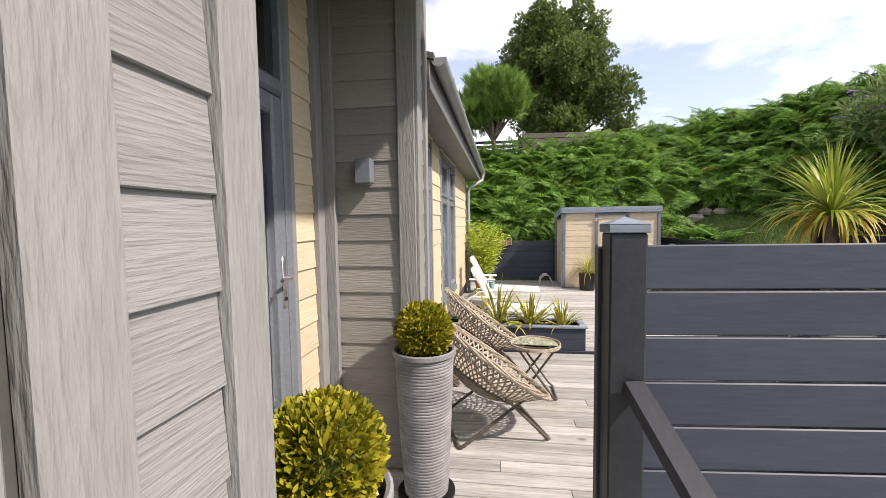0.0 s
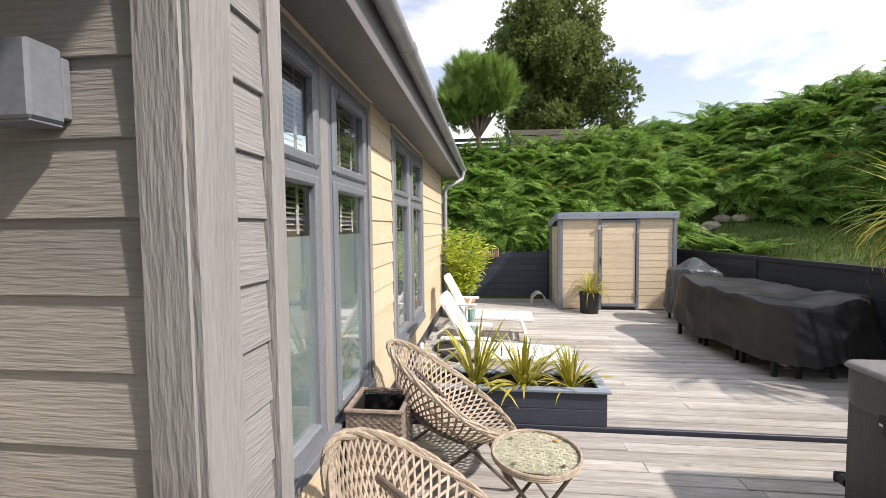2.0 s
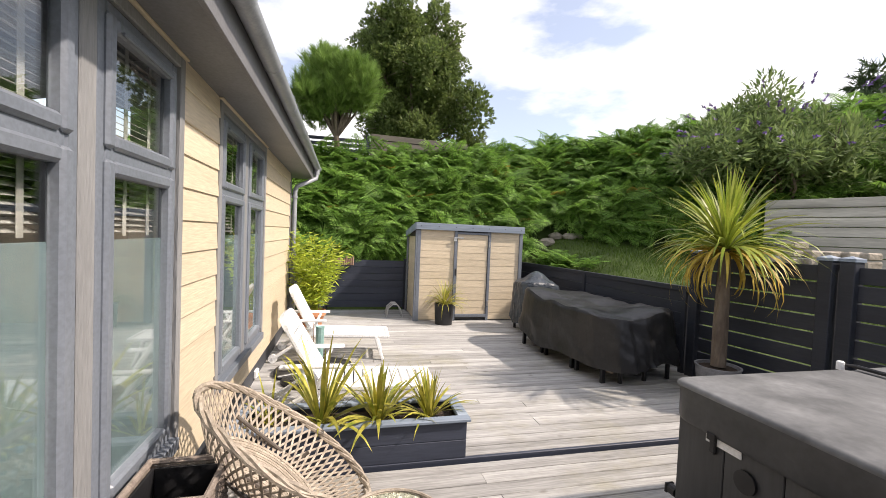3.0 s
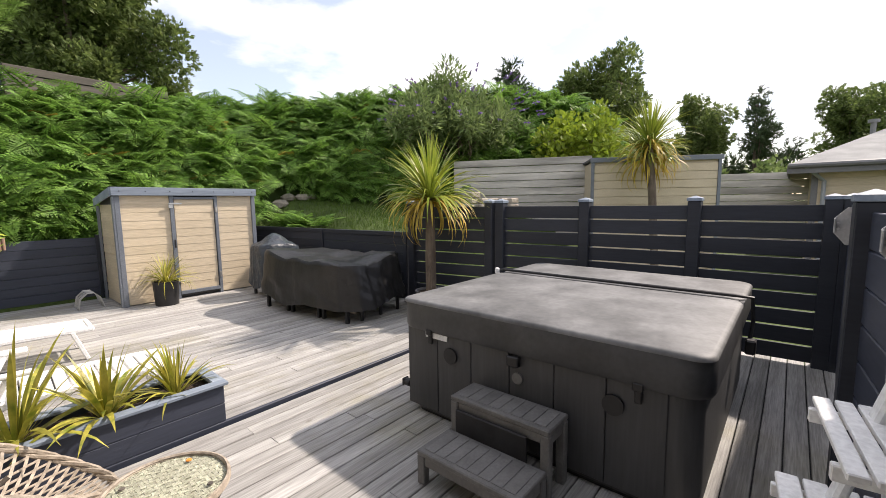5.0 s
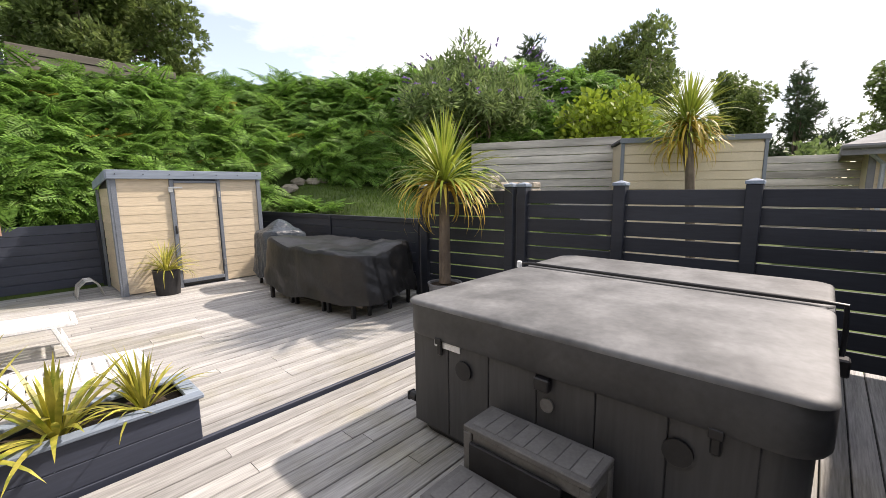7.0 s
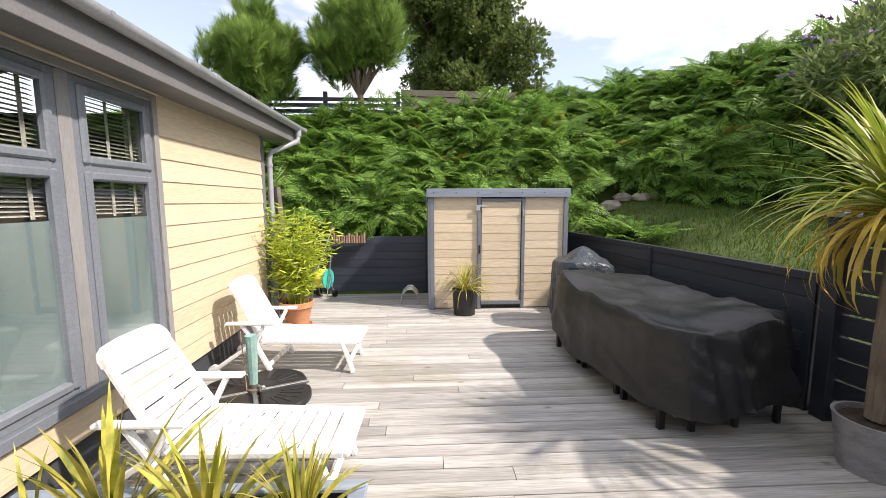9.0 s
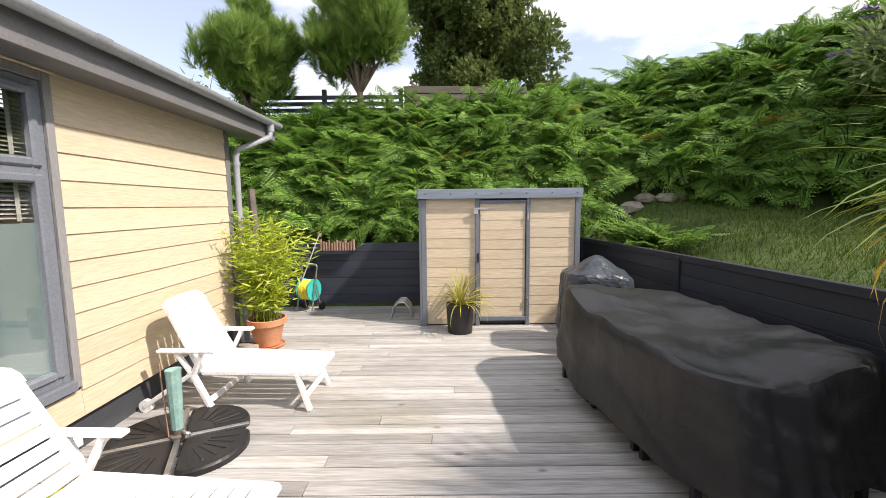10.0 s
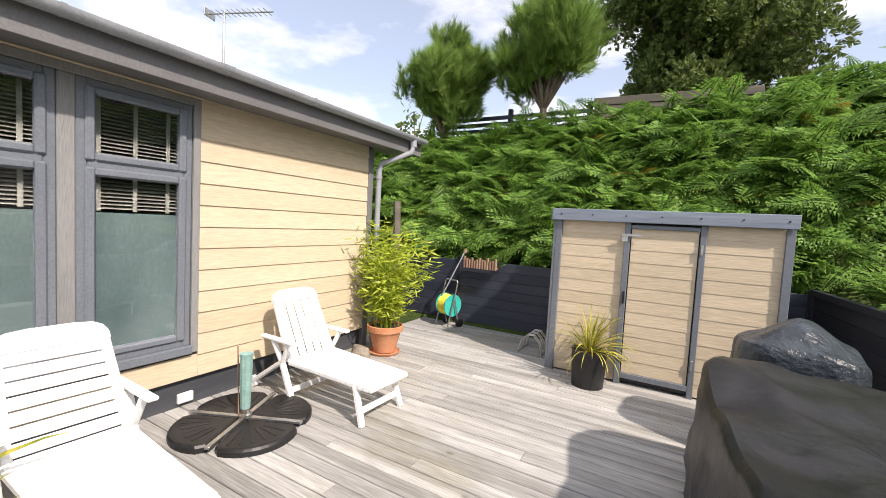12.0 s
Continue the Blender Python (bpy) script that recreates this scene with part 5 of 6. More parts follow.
tp = thing("terracotta_pot", pose(-0.36, 9.07, FZ), "large round terracotta pot standing on a saucer", "plant pot")
part("body", Geo().lathe([(0, 0.03), (0.13, 0.03), (0.185, 0.26), (0.195, 0.27), (0.21, 0.275), (0.215, 0.34), (0.2, 0.345), (0.19, 0.31), (0, 0.30)], 32), m_terra, tp, smooth=True)
part("saucer", Geo().lathe([(0, 0), (0.17, 0), (0.19, 0.03), (0.18, 0.035), (0.165, 0.02), (0, 0.018)], 28), m_terra, tp, smooth=True)
part("soil", Geo().lathe([(0, 0.302), (0.19, 0.302), (0.18, 0.315), (0, 0.32)], 18), m_soil, tp)
rng = random.Random(11)
bam = thing("bamboo", pose(-0.36, 9.07, FZ + 0.31), "bushy lime-green bamboo growing in the terracotta pot", "bamboo")
tv, tf = [(0, -0.0, 0), (0.085, 0.03, 0.35), (0, 0.10, 1.0), (-0.085, 0.03, 0.35)], [(0, 1, 2), (0, 2, 3)]
ms = []
for i in range(34):
    a, r = rng.uniform(0, 6.28), rng.uniform(0.02, 0.15)
    b0 = Vector((r * math.cos(a), r * math.sin(a), 0))
    h, le = rng.uniform(0.65, 1.28), rng.uniform(0.1, 0.42)
    pts = [b0 + Vector((math.cos(a) * le * t * t, math.sin(a) * le * t * t, h * t)) for t in (0, 0.25, 0.5, 0.75, 1)]
    part("culm", Geo().tube(pts, 0.005, 5, 0.002), m_bamboo, bam, smooth=True)
    for k in range(85):
        t = rng.uniform(0.12, 1) ** 0.8
        q = int(min(t * 4, 3.99))
        p = pts[q].lerp(pts[q + 1], t * 4 - q) + Vector((rng.gauss(0, 0.07), rng.gauss(0, 0.07), rng.gauss(0, 0.03)))
        d = Vector((rng.gauss(0, 1) + math.cos(a) * 0.5, rng.gauss(0, 1) + math.sin(a) * 0.5, rng.uniform(-0.6, 0.7)))
        ms.append(np.array(turn(rng, p, d, rng.uniform(0.09, 0.15))))
lv = new("foliage", big_mesh("foliage", [scatter((tv, tf), ms)], m_bamboo))
lv.parent = bam

sto = Geo().lathe([(0, 0), (0.10, 0.01), (0.125, 0.08), (0.09, 0.14), (0, 0.16)], 14)
sto.v = [(x * 1.1 + 0.03 * noise.noise((x * 9, y * 9, z * 9)), y * 0.8 + 0.03 * noise.noise((x * 8, y * 8, z * 9 + 5)), max(z + 0.02 * noise.noise((x * 9, y * 9, z * 7 + 9)), 0)) for x, y, z in sto.v]
single("stone", sto, m_rock, "rounded buff stone beside the terracotta pot", "stone", pose(-0.42, 8.72, FZ), smooth=True)

# wood carving beside the downpipe
wc = Geo().tube([(0, 0, 0), (0.02, 0.01, 0.5), (-0.01, 0, 1.0), (0.03, 0.01, 1.4), (0.0, 0, 1.86)], 0.075, 9, 0.06)
wc.v = [(x + 0.04 * noise.noise((x * 6, y * 6, z * 5)), y + 0.04 * noise.noise((x * 6, y * 6, z * 5 + 7)), z) for x, y, z in wc.v]
single("driftwood_post", wc, m_timber_d, "gnarled grey driftwood post by the house corner", "driftwood", pose(-0.78, 9.75, 0), smooth=True)

# hose reel, log shelf, bicycle rack
hs = thing("hose_reel", pose(-0.42, 10.72, FZ) @ Matrix.Rotation(radians(-20), 4, "Z"), "yellow hose on a teal wheeled reel against the fence", "hose reel")
for s in (-0.14, 0.14):
    part("side_frame", Geo().tube([(s, -0.12, 0.02), (s, 0.0, 0.5), (s, 0.04, 0.68)], 0.011, 8).tube([(s, 0.1, 0.02), (s, 0.0, 0.42)], 0.011, 8), m_steel, hs, smooth=True)
    part("wheel", Geo().tube([(s * 1.15 - 0.02, 0.1, 0.065), (s * 1.15 + 0.02, 0.1, 0.065)], 0.065, 16), m_black, hs, smooth=True)
    part("reel_disc", Geo().tube([(s * 0.72 - 0.006, 0, 0.33), (s * 0.72 + 0.006, 0, 0.33)], 0.17, 24), m_teal, hs, "teal reel disc", True)
part("handle", Geo().tube([(-0.14, 0.04, 0.68), (-0.12, 0.05, 0.71), (0.12, 0.05, 0.71), (0.14, 0.04, 0.68)], 0.012, 8), m_steel, hs, smooth=True)
for k in range(8):
    part("hose_coil", Geo().tube([(-0.08 + 0.022 * k, 0.145 * math.cos(2 * math.pi * j / 26), 0.33 + 0.145 * math.sin(2 * math.pi * j / 26)) for j in range(26)], 0.013, 6, closed=True), m_yellow, hs, "yellow garden hose", True)
part("nozzle", Geo().tube([(-0.22, -0.03, 0.34), (-0.16, -0.04, 0.42), (-0.12, -0.03, 0.43)], 0.02, 8), m_orange, hs, "orange nozzle", True)
br = thing("brush", pose(0, 0, 0), "long thin pole leaning on the dark fence", "pole")
part("pole", Geo().tube([(-0.50, 10.66, 0.5), (-0.28, 10.93, 1.20)], 0.011, 8), m_steel, br, smooth=True)
part("tip", Geo().tube([(-0.29, 10.92, 1.16), (-0.275, 10.935, 1.21)], 0.028, 10), m_log, br)
lsf = thing("log_planter", pose(0.02, 10.93, 0.99), "small rustic wall shelf made of cut logs", "log shelf")
part("shelf", Geo().box(-0.27, 0.27, -0.09, 0.0, -0.045, -0.01, 0.006), m_log, lsf)
rng = random.Random(6)
for k in range(13):
    x = -0.255 + 0.0425 * k
    h = rng.uniform(0.07, 0.10) + (0.035 if k % 3 == 0 else 0)
    part("log", Geo().lathe([(0, -0.045), (0.019, -0.045), (0.020, h), (0, h + 0.002)], 10, (x, -0.105, 0)), m_log, lsf)
rk = thing("bicycle_rack", pose(1.08, 10.32, FZ), "low galvanised wire bicycle rack on the deck", "bicycle rack")
for k in range(3):
    y = -0.14 + 0.14 * k
    for dy in (0, 0.05):
        part("hoop", Geo().tube([(-0.16, y + dy, 0.01), (-0.13, y + dy, 0.16), (-0.05, y + dy, 0.235), (0.03, y + dy, 0.235), (0.10, y + dy, 0.16), (0.14, y + dy, 0.01)], 0.008, 6), m_steel, rk, smooth=True)
for x in (-0.16, 0.14):
    part("base_bar", Geo().tube([(x, -0.18, 0.01), (x, 0.24, 0.01)], 0.009, 6), m_steel, rk, smooth=True)

# white folding slatted stand
def folding_stand(m):
    """Two leaning side frames with bolted tops, carrying two slatted shelves."""
    w = thing("folding_stand", m, "white painted wooden folding stand with two slatted shelves", "folding stand")
    for x in (0.0, 0.30):
        part("leg", Geo().bar((x, 0.30, 0.0), (x, -0.02, 1.22), 0.028, 0.060, (1, 0, 0), 0.008), m_white, w)
        part("leg", Geo().bar((x + 0.031, -0.04, 0.0), (x + 0.031, 0.02, 1.20), 0.026, 0.055, (1, 0, 0), 0.008), m_white, w)
        part("bolt", Geo().tube([(x - 0.022, 0.0, 1.15), (x + 0.05, 0.0, 1.15)], 0.011, 10), m_rusty, w, "rusty bolt", True)
        for z, d in ((0.96, 0.17), (0.70, 0.24)):
            part("bearer", Geo().bar((x + 0.06, -0.01, z - 0.03), (x + 0.06, d, z - 0.03), 0.022, 0.04), m_white, w)
    for z, d in ((0.97, 0.19), (0.71, 0.26)):
        for k in range(4):
            y = -0.02 + d * k / 4
            part("slat", Geo().box(-0.03, 0.385, y, y + d / 4 - 0.009, z - 0.009, z + 0.009, 0.003), m_white, w)
    return w


folding_stand(pose(1.10, 1.94, 0, 0, 0, 6))

# ---- palms ----
def cordyline(name, label, x, y, z0, zt, r, n, seed, lean=(0, 0), crowns=1):
    rng = random.Random(seed)
    t = thing(name, pose(x, y, z0), label, "palm")
    h = zt - z0
    for c in range(crowns):
        o = Vector((lean[0] + 0.25 * c, lean[1] + 0.1 * c, 0))
        tr = Geo().tube([(0, 0, 0), (o.x * 0.3, o.y * 0.3, h * 0.35), (o.x * 0.6, o.y * 0.6, h * 0.7), (o.x, o.y, h * (1 - 0.08 * c))], 0.075, 12, 0.055)
        tr.v = [(a + 0.012 * noise.noise((a * 30, b * 30, d * 20)), b + 0.012 * noise.noise((a * 30, b * 30 + 9, d * 20)), d) for a, b, d in tr.v]
        part("trunk", tr, m_bark, t, "rough brown trunk")
        top = (o.x, o.y, h * (1 - 0.08 * c))
        leaves(rng, n, r, 0.030, 1.15, top, 0.02, 1.5, 7, m_palm, t)
        leaves(rng, n // 3, r * 0.95, 0.034, 1.2, (top[0], top[1], top[2] - 0.03), 1.2, 2.0, 7, m_palm_old, t, "yellowed drooping leaf")
    return t


cordyline("palm", "cordyline palm with a spiky green and yellow crown", 4.02, 5.95, 0.35, 1.60, 0.92, 230, 3)
pp = thing("palm_pot", pose(4.02, 5.95, FZ), "grey stone pot at the palm's foot", "plant pot")
part("body", Geo().lathe([(0, 0), (0.17, 0), (0.21, 0.30), (0.22, 0.33), (0.20, 0.33), (0.19, 0.29), (0, 0.29)], 24), m_stonepot, pp, smooth=True)
part("soil", Geo().lathe([(0, 0.295), (0.19, 0.295), (0.18, 0.305), (0, 0.31)], 16), m_soil, pp)
cordyline("palm", "tall cordyline palm in the neighbouring garden", 8.5, 4.15, -0.25, 2.60, 0.90, 190, 9, (0.1, 0.25), 2)

# ---- bracken bank ----
rng = random.Random(21)


def frond(pairs, seed):
    """A bracken frond 1 long: an arching rib with tapering toothed side leaflets."""
    r = random.Random(seed)
    vs, fs = [], []
    rib = lambda t: Vector((0, 0.95 * t, 0.32 * t - 0.42 * t * t))
    for i in range(pairs):
        t = 0.16 + 0.84 * i / pairs
        le = 0.42 * (1 - (i / pairs)) ** 0.85 * (0.75 if i == 0 else 1) + 0.02
        p = rib(t)
        w = 0.62 / pairs
        for s in (-1, 1):
            k = len(vs)
            d = Vector((s * 0.93, 0.36, -0.16 + r.uniform(-0.12, 0.12)))
            f = Vector((0, 1, -0.2))
            n = 4
            vs.append(p)
            for j in range(1, n + 1):
                q = p + d * le * j / n + Vector((0, 0, -0.10 * le * (j / n) ** 2))
                ww = w * (1.1 - j / n) + 0.002
                vs += [q - d * le * 0.12 - f * ww, q - d * le * 0.12 + f * ww]
            fs.append((k, k + 1, k + 2))
            for j in range(n - 1):
                a = k + 1 + 2 * j
                m0 = len(vs)
                vs.append(p + d * le * (j + 0.9) / n)
                fs += [(a, m0, a + 2), (a + 1, a + 3, m0), (a, a + 1, m0)]
    return [tuple(v) for v in vs], fs


fr = [frond(11, 1), frond(13, 2)]
chunks = []
for tpl, count in ((fr[0], 5400), (fr[1], 4800)):
    ms = []
    while len(ms) < count:
        x = rng.uniform(-5.5, 14.5)
        y0 = foot(x)
        u = rng.random()
        y = y0 + 0.35 + 2.9 * u if x < 4 else y0 + 4.2 * u - 0.3
        if 4.3 < x < 5.4 and y < y0 + 0.2:
            continue
        if x < -1 and y < 11.2:
            continue
        z = ground_z(x, y)
        e = 0.3
        g = Vector((ground_z(x - e, y) - ground_z(x + e, y), ground_z(x, y - e) - ground_z(x, y + e), 2 * e)).normalized()
        h = rng.uniform(0.15, 0.62) + 0.25 * noise.noise((x * 0.9, y * 0.9, 3))
        a = rng.gauss(0, 1.0)
        dn = Vector((g.x, g.y, 0)) if Vector((g.x, g.y, 0)).length > 0.1 else Vector((0, -1, 0))
        dn.normalize()
        out = Matrix.Rotation(a, 3, "Z") @ dn
        zz = (Vector((0, 0, 1)) * 0.6 + g * 0.7 + Vector((rng.gauss(0, 0.55), rng.gauss(0, 0.55), 0))).normalized()
        out = (out - zz * out.dot(zz)).normalized()
        m3 = Matrix((out.cross(zz), out, zz)).transposed() * rng.uniform(0.5, 1.0)
        m4 = m3.to_4x4()
        m4.translation = (x, y, z + h)
        ms.append(np.array(m4))
    chunks.append(scatter(tpl, ms))
fern = new("bracken", big_mesh("bracken", chunks, m_fern))
tagged(fern, "dense bright green bracken covering the bank", "bracken", kind="stuff")
ms = []
for _ in range(70):
    x = rng.uniform(-4, 9)
    y = foot(x) + rng.uniform(0.3, 3.4)
    ms.append(np.array(Matrix.LocRotScale((x, y, ground_z(x, y) + 0.42), Euler((rng.uniform(-0.2, 0.5), rng.uniform(-0.3, 0.3), rng.uniform(2, 4.4))), (rng.uniform(0.4, 0.7),) * 3)))
yf = new("yellowing_bracken", big_mesh("yellowing_bracken", [scatter(fr[0], ms)], m_palm_old))
tagged(yf, "scattered yellow and brown bracken fronds", "bracken", kind="stuff")
ms = []
for _ in range(9):
    cy = rng.uniform(8.3, 10.7)
    c = Vector((4.27 - 0.095 * (cy - 6.68) + rng.uniform(0.34, 0.62), cy, 0))
    c.z = ground_z(c.x, c.y)
    for k in range(7):
        a = rng.uniform(0, 6.283)
        d = Vector((math.cos(a), math.sin(a), rng.uniform(0.35, 0.9))).normalized()
        side = d.cross(Vector((0, 0, 1))).normalized()
        m4 = Matrix((side, d, side.cross(d))).transposed().to_4x4()
        m4 = Matrix.Translation(c + Vector((0, 0, 0.12))) @ m4 @ Matrix.Scale(rng.uniform(0.45, 0.72), 4)
        ms.append(np.array(m4))
tagged(new("fern_clump", big_mesh("fern_clump", [scatter(fr[1], ms)], m_fern)), "pale green ferns reaching over the low fence", "fern", kind="stuff")
ms = []
while len(ms) < 26000:
    x, y = rng.uniform(4.3, 9.6), rng.uniform(5.8, 12.3)
    if y > foot(x) + 0.4 or x < 4.42 - 0.095 * (y - 6.68) + (0.3 if y < 7.2 else 0):
        continue
    z = ground_z(x, y)
    if z > 0.3:
        ms.append(np.array(turn(rng, Vector((x, y, z - 0.01)), Vector((rng.gauss(0, 0.35), rng.gauss(0, 0.35), 1)), rng.uniform(0.04, 0.11))))
tagged(new("lawn_grass", big_mesh("lawn_grass", [scatter(([(-0.07, 0, 0), (0.07, 0, 0), (0, 0.15, 1)], [(0, 1, 2)]), ms)], m_lawn)), "short green grass blades on the lawn", "grass", kind="stuff")
rr = Geo()
for k in range(7):
    x, y = 5.0 + 0.28 * k, 11.75 + 0.1 * math.sin(k * 2.0)
    b = Geo().lathe([(0, -0.1), (0.14, -0.05), (0.17, 0.05), (0.10, 0.13), (0, 0.15)], 9)
    s = 0.7 + 0.5 * rng.random()
    rr.add([(x + s * a * 1.5, y + s * c, ground_z(x, y) + 0.05 + s * d + 0.04 * noise.noise((a * 9 + k, c * 9, d * 9))) for a, c, d in b.v], b.f)
single("bank_rocks", rr, m_rock, "pale stones at the foot of the bank", "rocks", kind="stuff")

# ---- trees ----
LEAF = ([(0, 0, 0), (0.36, 0.10, 0.45), (0, 0.0, 1.0), (-0.36, 0.10, 0.45)], [(0, 1, 2), (0, 2, 3)])
BLADE = ([(0, 0, 0), (0.13, 0.06, 0.4), (0, -0.05, 1.0), (-0.13, 0.06, 0.4)], [(0, 1, 2), (0, 2, 3)])
SPRIG = ([(0, 0, 0), (0.20, 0.25, 0.30), (0.05, 0.1, 0.75), (0, 0, 0.1), (-0.28, 0.12, 0.45), (-0.10, -0.1, 0.95), (0, 0, 0.2), (0.1, -0.30, 0.5), (-0.1, -0.2, 0.9)], [(0, 1, 2), (3, 4, 5), (6, 7, 8)])


def needles(n, le, w, seed, up=0.5):
    r = random.Random(seed)
    vs, fs = [], []
    for i in range(n):
        a, t = r.uniform(0, 6.283), r.uniform(0.15, 1.0) * up * 2
        d = Vector((math.cos(a) * math.sin(t), math.sin(a) * math.sin(t), math.cos(t)))
        s = d.orthogonal().normalized() * w
        b = Vector((0, 0, r.uniform(0, 0.7)))
        k = len(vs)
        vs += [b - s, b + s, b + d * le]
        fs.append((k, k + 1, k + 2))
    return vs, fs


def tree(name, label, x, y, z0, blobs, trunk_r, leaf, size, per, material, seed, limbs=True, category="tree", upward=0.3):
    """Trunk, limbs to each leafy mass, and leaves scattered near the uneven skin of the masses."""
    r = random.Random(seed)
    t = thing(name, pose(x, y, z0), label, category)
    zs = [b[2] for b in blobs]
    fork = min(zs) * 0.55
    g = Geo().tube([(0, 0, -0.2), (0.05, 0.03, fork * 0.5), (0, 0, fork)], trunk_r, 9, trunk_r * 0.75)
    part("trunk", g, m_bark, t, smooth=True)
    lg = Geo()
    for bx, by, bz, br in blobs:
        mid = Vector((bx * 0.45, by * 0.45, fork + (bz - fork) * 0.55)) + Vector((r.uniform(-0.2, 0.2), r.uniform(-0.2, 0.2), 0))
        lg.tube([(0, 0, fork * 0.96), mid, (bx, by, bz)], trunk_r * 0.5, 6, trunk_r * 0.12)
        for _ in range(4):
            d = Vector((r.gauss(0, 1), r.gauss(0, 1), r.gauss(0, 0.7))).normalized() * br * 0.85
            lg.tube([(bx, by, bz), Vector((bx, by, bz)) + d], trunk_r * 0.12, 4, trunk_r * 0.03)
    part("limb", lg, m_bark, t, smooth=True)
    ms = []
    for bx, by, bz, br in blobs:
        c = Vector((bx, by, bz))
        subs = [(c + Vector((r.gauss(0, 1), r.gauss(0, 1), r.gauss(0, 0.8))).normalized() * br * r.uniform(0.45, 0.85), br * r.uniform(0.25, 0.45)) for _ in range(9)]
        for sc, sr in subs:
            for _ in range(int(per * (sr / 0.5) ** 2)):
                d = Vector((r.gauss(0, 1), r.gauss(0, 1), r.gauss(0, 1))).normalized()
                p = sc + d * sr * r.uniform(0.55, 1.08) * (1 + 0.3 * noise.noise(d * 2.5 + sc))
                o = (d + Vector((r.gauss(0, 0.6), r.gauss(0, 0.6), r.gauss(0, 0.5) + upward))).normalized()
                ms.append(np.array(turn(r, p, o, size * r.uniform(0.6, 1.35))))
    f = new("crown", big_mesh("crown", [scatter(leaf, ms)], material))
    f.parent = t
    return t


def crown(r, w, d, h, zc, n, br):
    out = []
    for _ in range(n):
        v = Vector((r.gauss(0, 1), r.gauss(0, 1), r.gauss(0, 1))).normalized() * r.uniform(0.35, 1.0)
        out.append((v.x * w, v.y * d, zc + v.z * h, br * r.uniform(0.75, 1.2)))
    return out


R1 = random.Random(31)
tree("broadleaf_tree", "large dark green sycamore-like tree behind the timber wall", 2.75, 19.3, 3.3, crown(R1, 2.35, 2.1, 3.5, 4.3, 38, 1.05), 0.24, SPRIG, 0.19, 270, m_leaf, 32)
NT = needles(34, 0.75, 0.020, 3, 0.40)
for px, py, pz, seed, top in ((-0.22, 14.2, 3.2, 41, 2.35), (-2.72, 14.2, 3.0, 42, 2.2)):
    R2 = random.Random(seed)
    tree("pine_tree", "young pine with tufted bright green needles", px, py, pz, crown(R2, 0.95, 0.9, 0.85, top - 0.1, 22, 0.56), 0.10, NT, 0.26, 190, m_pine, seed + 5, upward=1.9)
tree("sapling", "small light green sapling behind the roof", -5.2, 16.5, 3.0, [(0, 0, 1.9, 0.5), (0.3, 0.2, 2.5, 0.4), (-0.5, 0, 1.4, 0.5), (0.7, 0, 1.3, 0.5)], 0.05, LEAF, 0.22, 40, m_leaf_g, 61)
R3 = random.Random(71)
bud = tree("buddleia", "grey-green buddleia bush with purple flower spikes", 9.6, 9.6, 1.6, crown(R3, 2.2, 1.7, 1.2, 2.1, 22, 0.8), 0.09, BLADE, 0.17, 330, m_leaf_g, 72, category="bush", upward=0.5)
ms = []
for _ in range(60):
    d = Vector((R3.gauss(-0.6, 1), R3.gauss(-0.6, 1), R3.uniform(-0.1, 0.9))).normalized()
    ms.append(np.array(turn(R3, Vector((d.x * 2.4, d.y * 2.0, 2.0 + d.z * 1.6)), d + Vector((0, 0, -0.2)), R3.uniform(0.22, 0.36))))
fl = new("flower_spike", big_mesh("flower_spike", [scatter(needles(16, 0.22, 0.06, 5, 0.5), ms)], m_purple))
fl.parent = bud
tagged(fl, "purple flower spikes")
R4 = random.Random(81)
tree("lime_bush", "bright lime-green rounded bush over the timber wall", 11.6, 7.3, 1.5, crown(R4, 1.1, 1.1, 0.8, 1.55, 10, 0.75), 0.07, LEAF, 0.16, 130, m_leaf_y, 82, category="bush")
for tx, ty, tz, s, seed, mm, lab in ((19.5, 8.7, 1.2, 1.1, 91, m_leaf, "mid-green tree beyond the bank"), (24.5, 6.2, 1.0, 0.8, 92, m_leaf, "dark tree beyond the neighbouring garden"), (29.0, 0.1, 0.5, 1.0, 93, m_leaf, "open-crowned tree behind the neighbouring roof")):
    R5 = random.Random(seed)
    tree("garden_tree", lab, tx, ty, tz, crown(R5, 1.8 * s, 1.8 * s, 1.9 * s, 3.2 + 1.2 * s, 14, 1.05 * s), 0.14, SPRIG, 0.24, 140, mm, seed)
for tx, ty, h, seed in ((16.5, 12.2, 4.0, 95), (26.0, 3.9, 5.6, 96)):
    r = random.Random(seed)
    bl = [(r.uniform(-1, 1) * 1.5 * (1 - k / 9), r.uniform(-1, 1) * 1.5 * (1 - k / 9), 0.9 + h * k / 9, 1.25 * (1 - k / 10.5)) for k in range(9)]
    tree("conifer", "dark pointed conifer beyond the gardens", tx, ty, 0.8 if h > 5 else 3.0, bl, 0.12, needles(14, 0.6, 0.05, 4, 0.6), 0.42, 60, m_conifer, seed)
tree("shrub", "low green shrubbery beyond the neighbouring fence", 22.5, 4.2, 0.2, crown(random.Random(99), 2.8, 3.2, 0.8, 1.7, 12, 0.9), 0.06, LEAF, 0.22, 60, m_leaf_g, 100, category="bush")

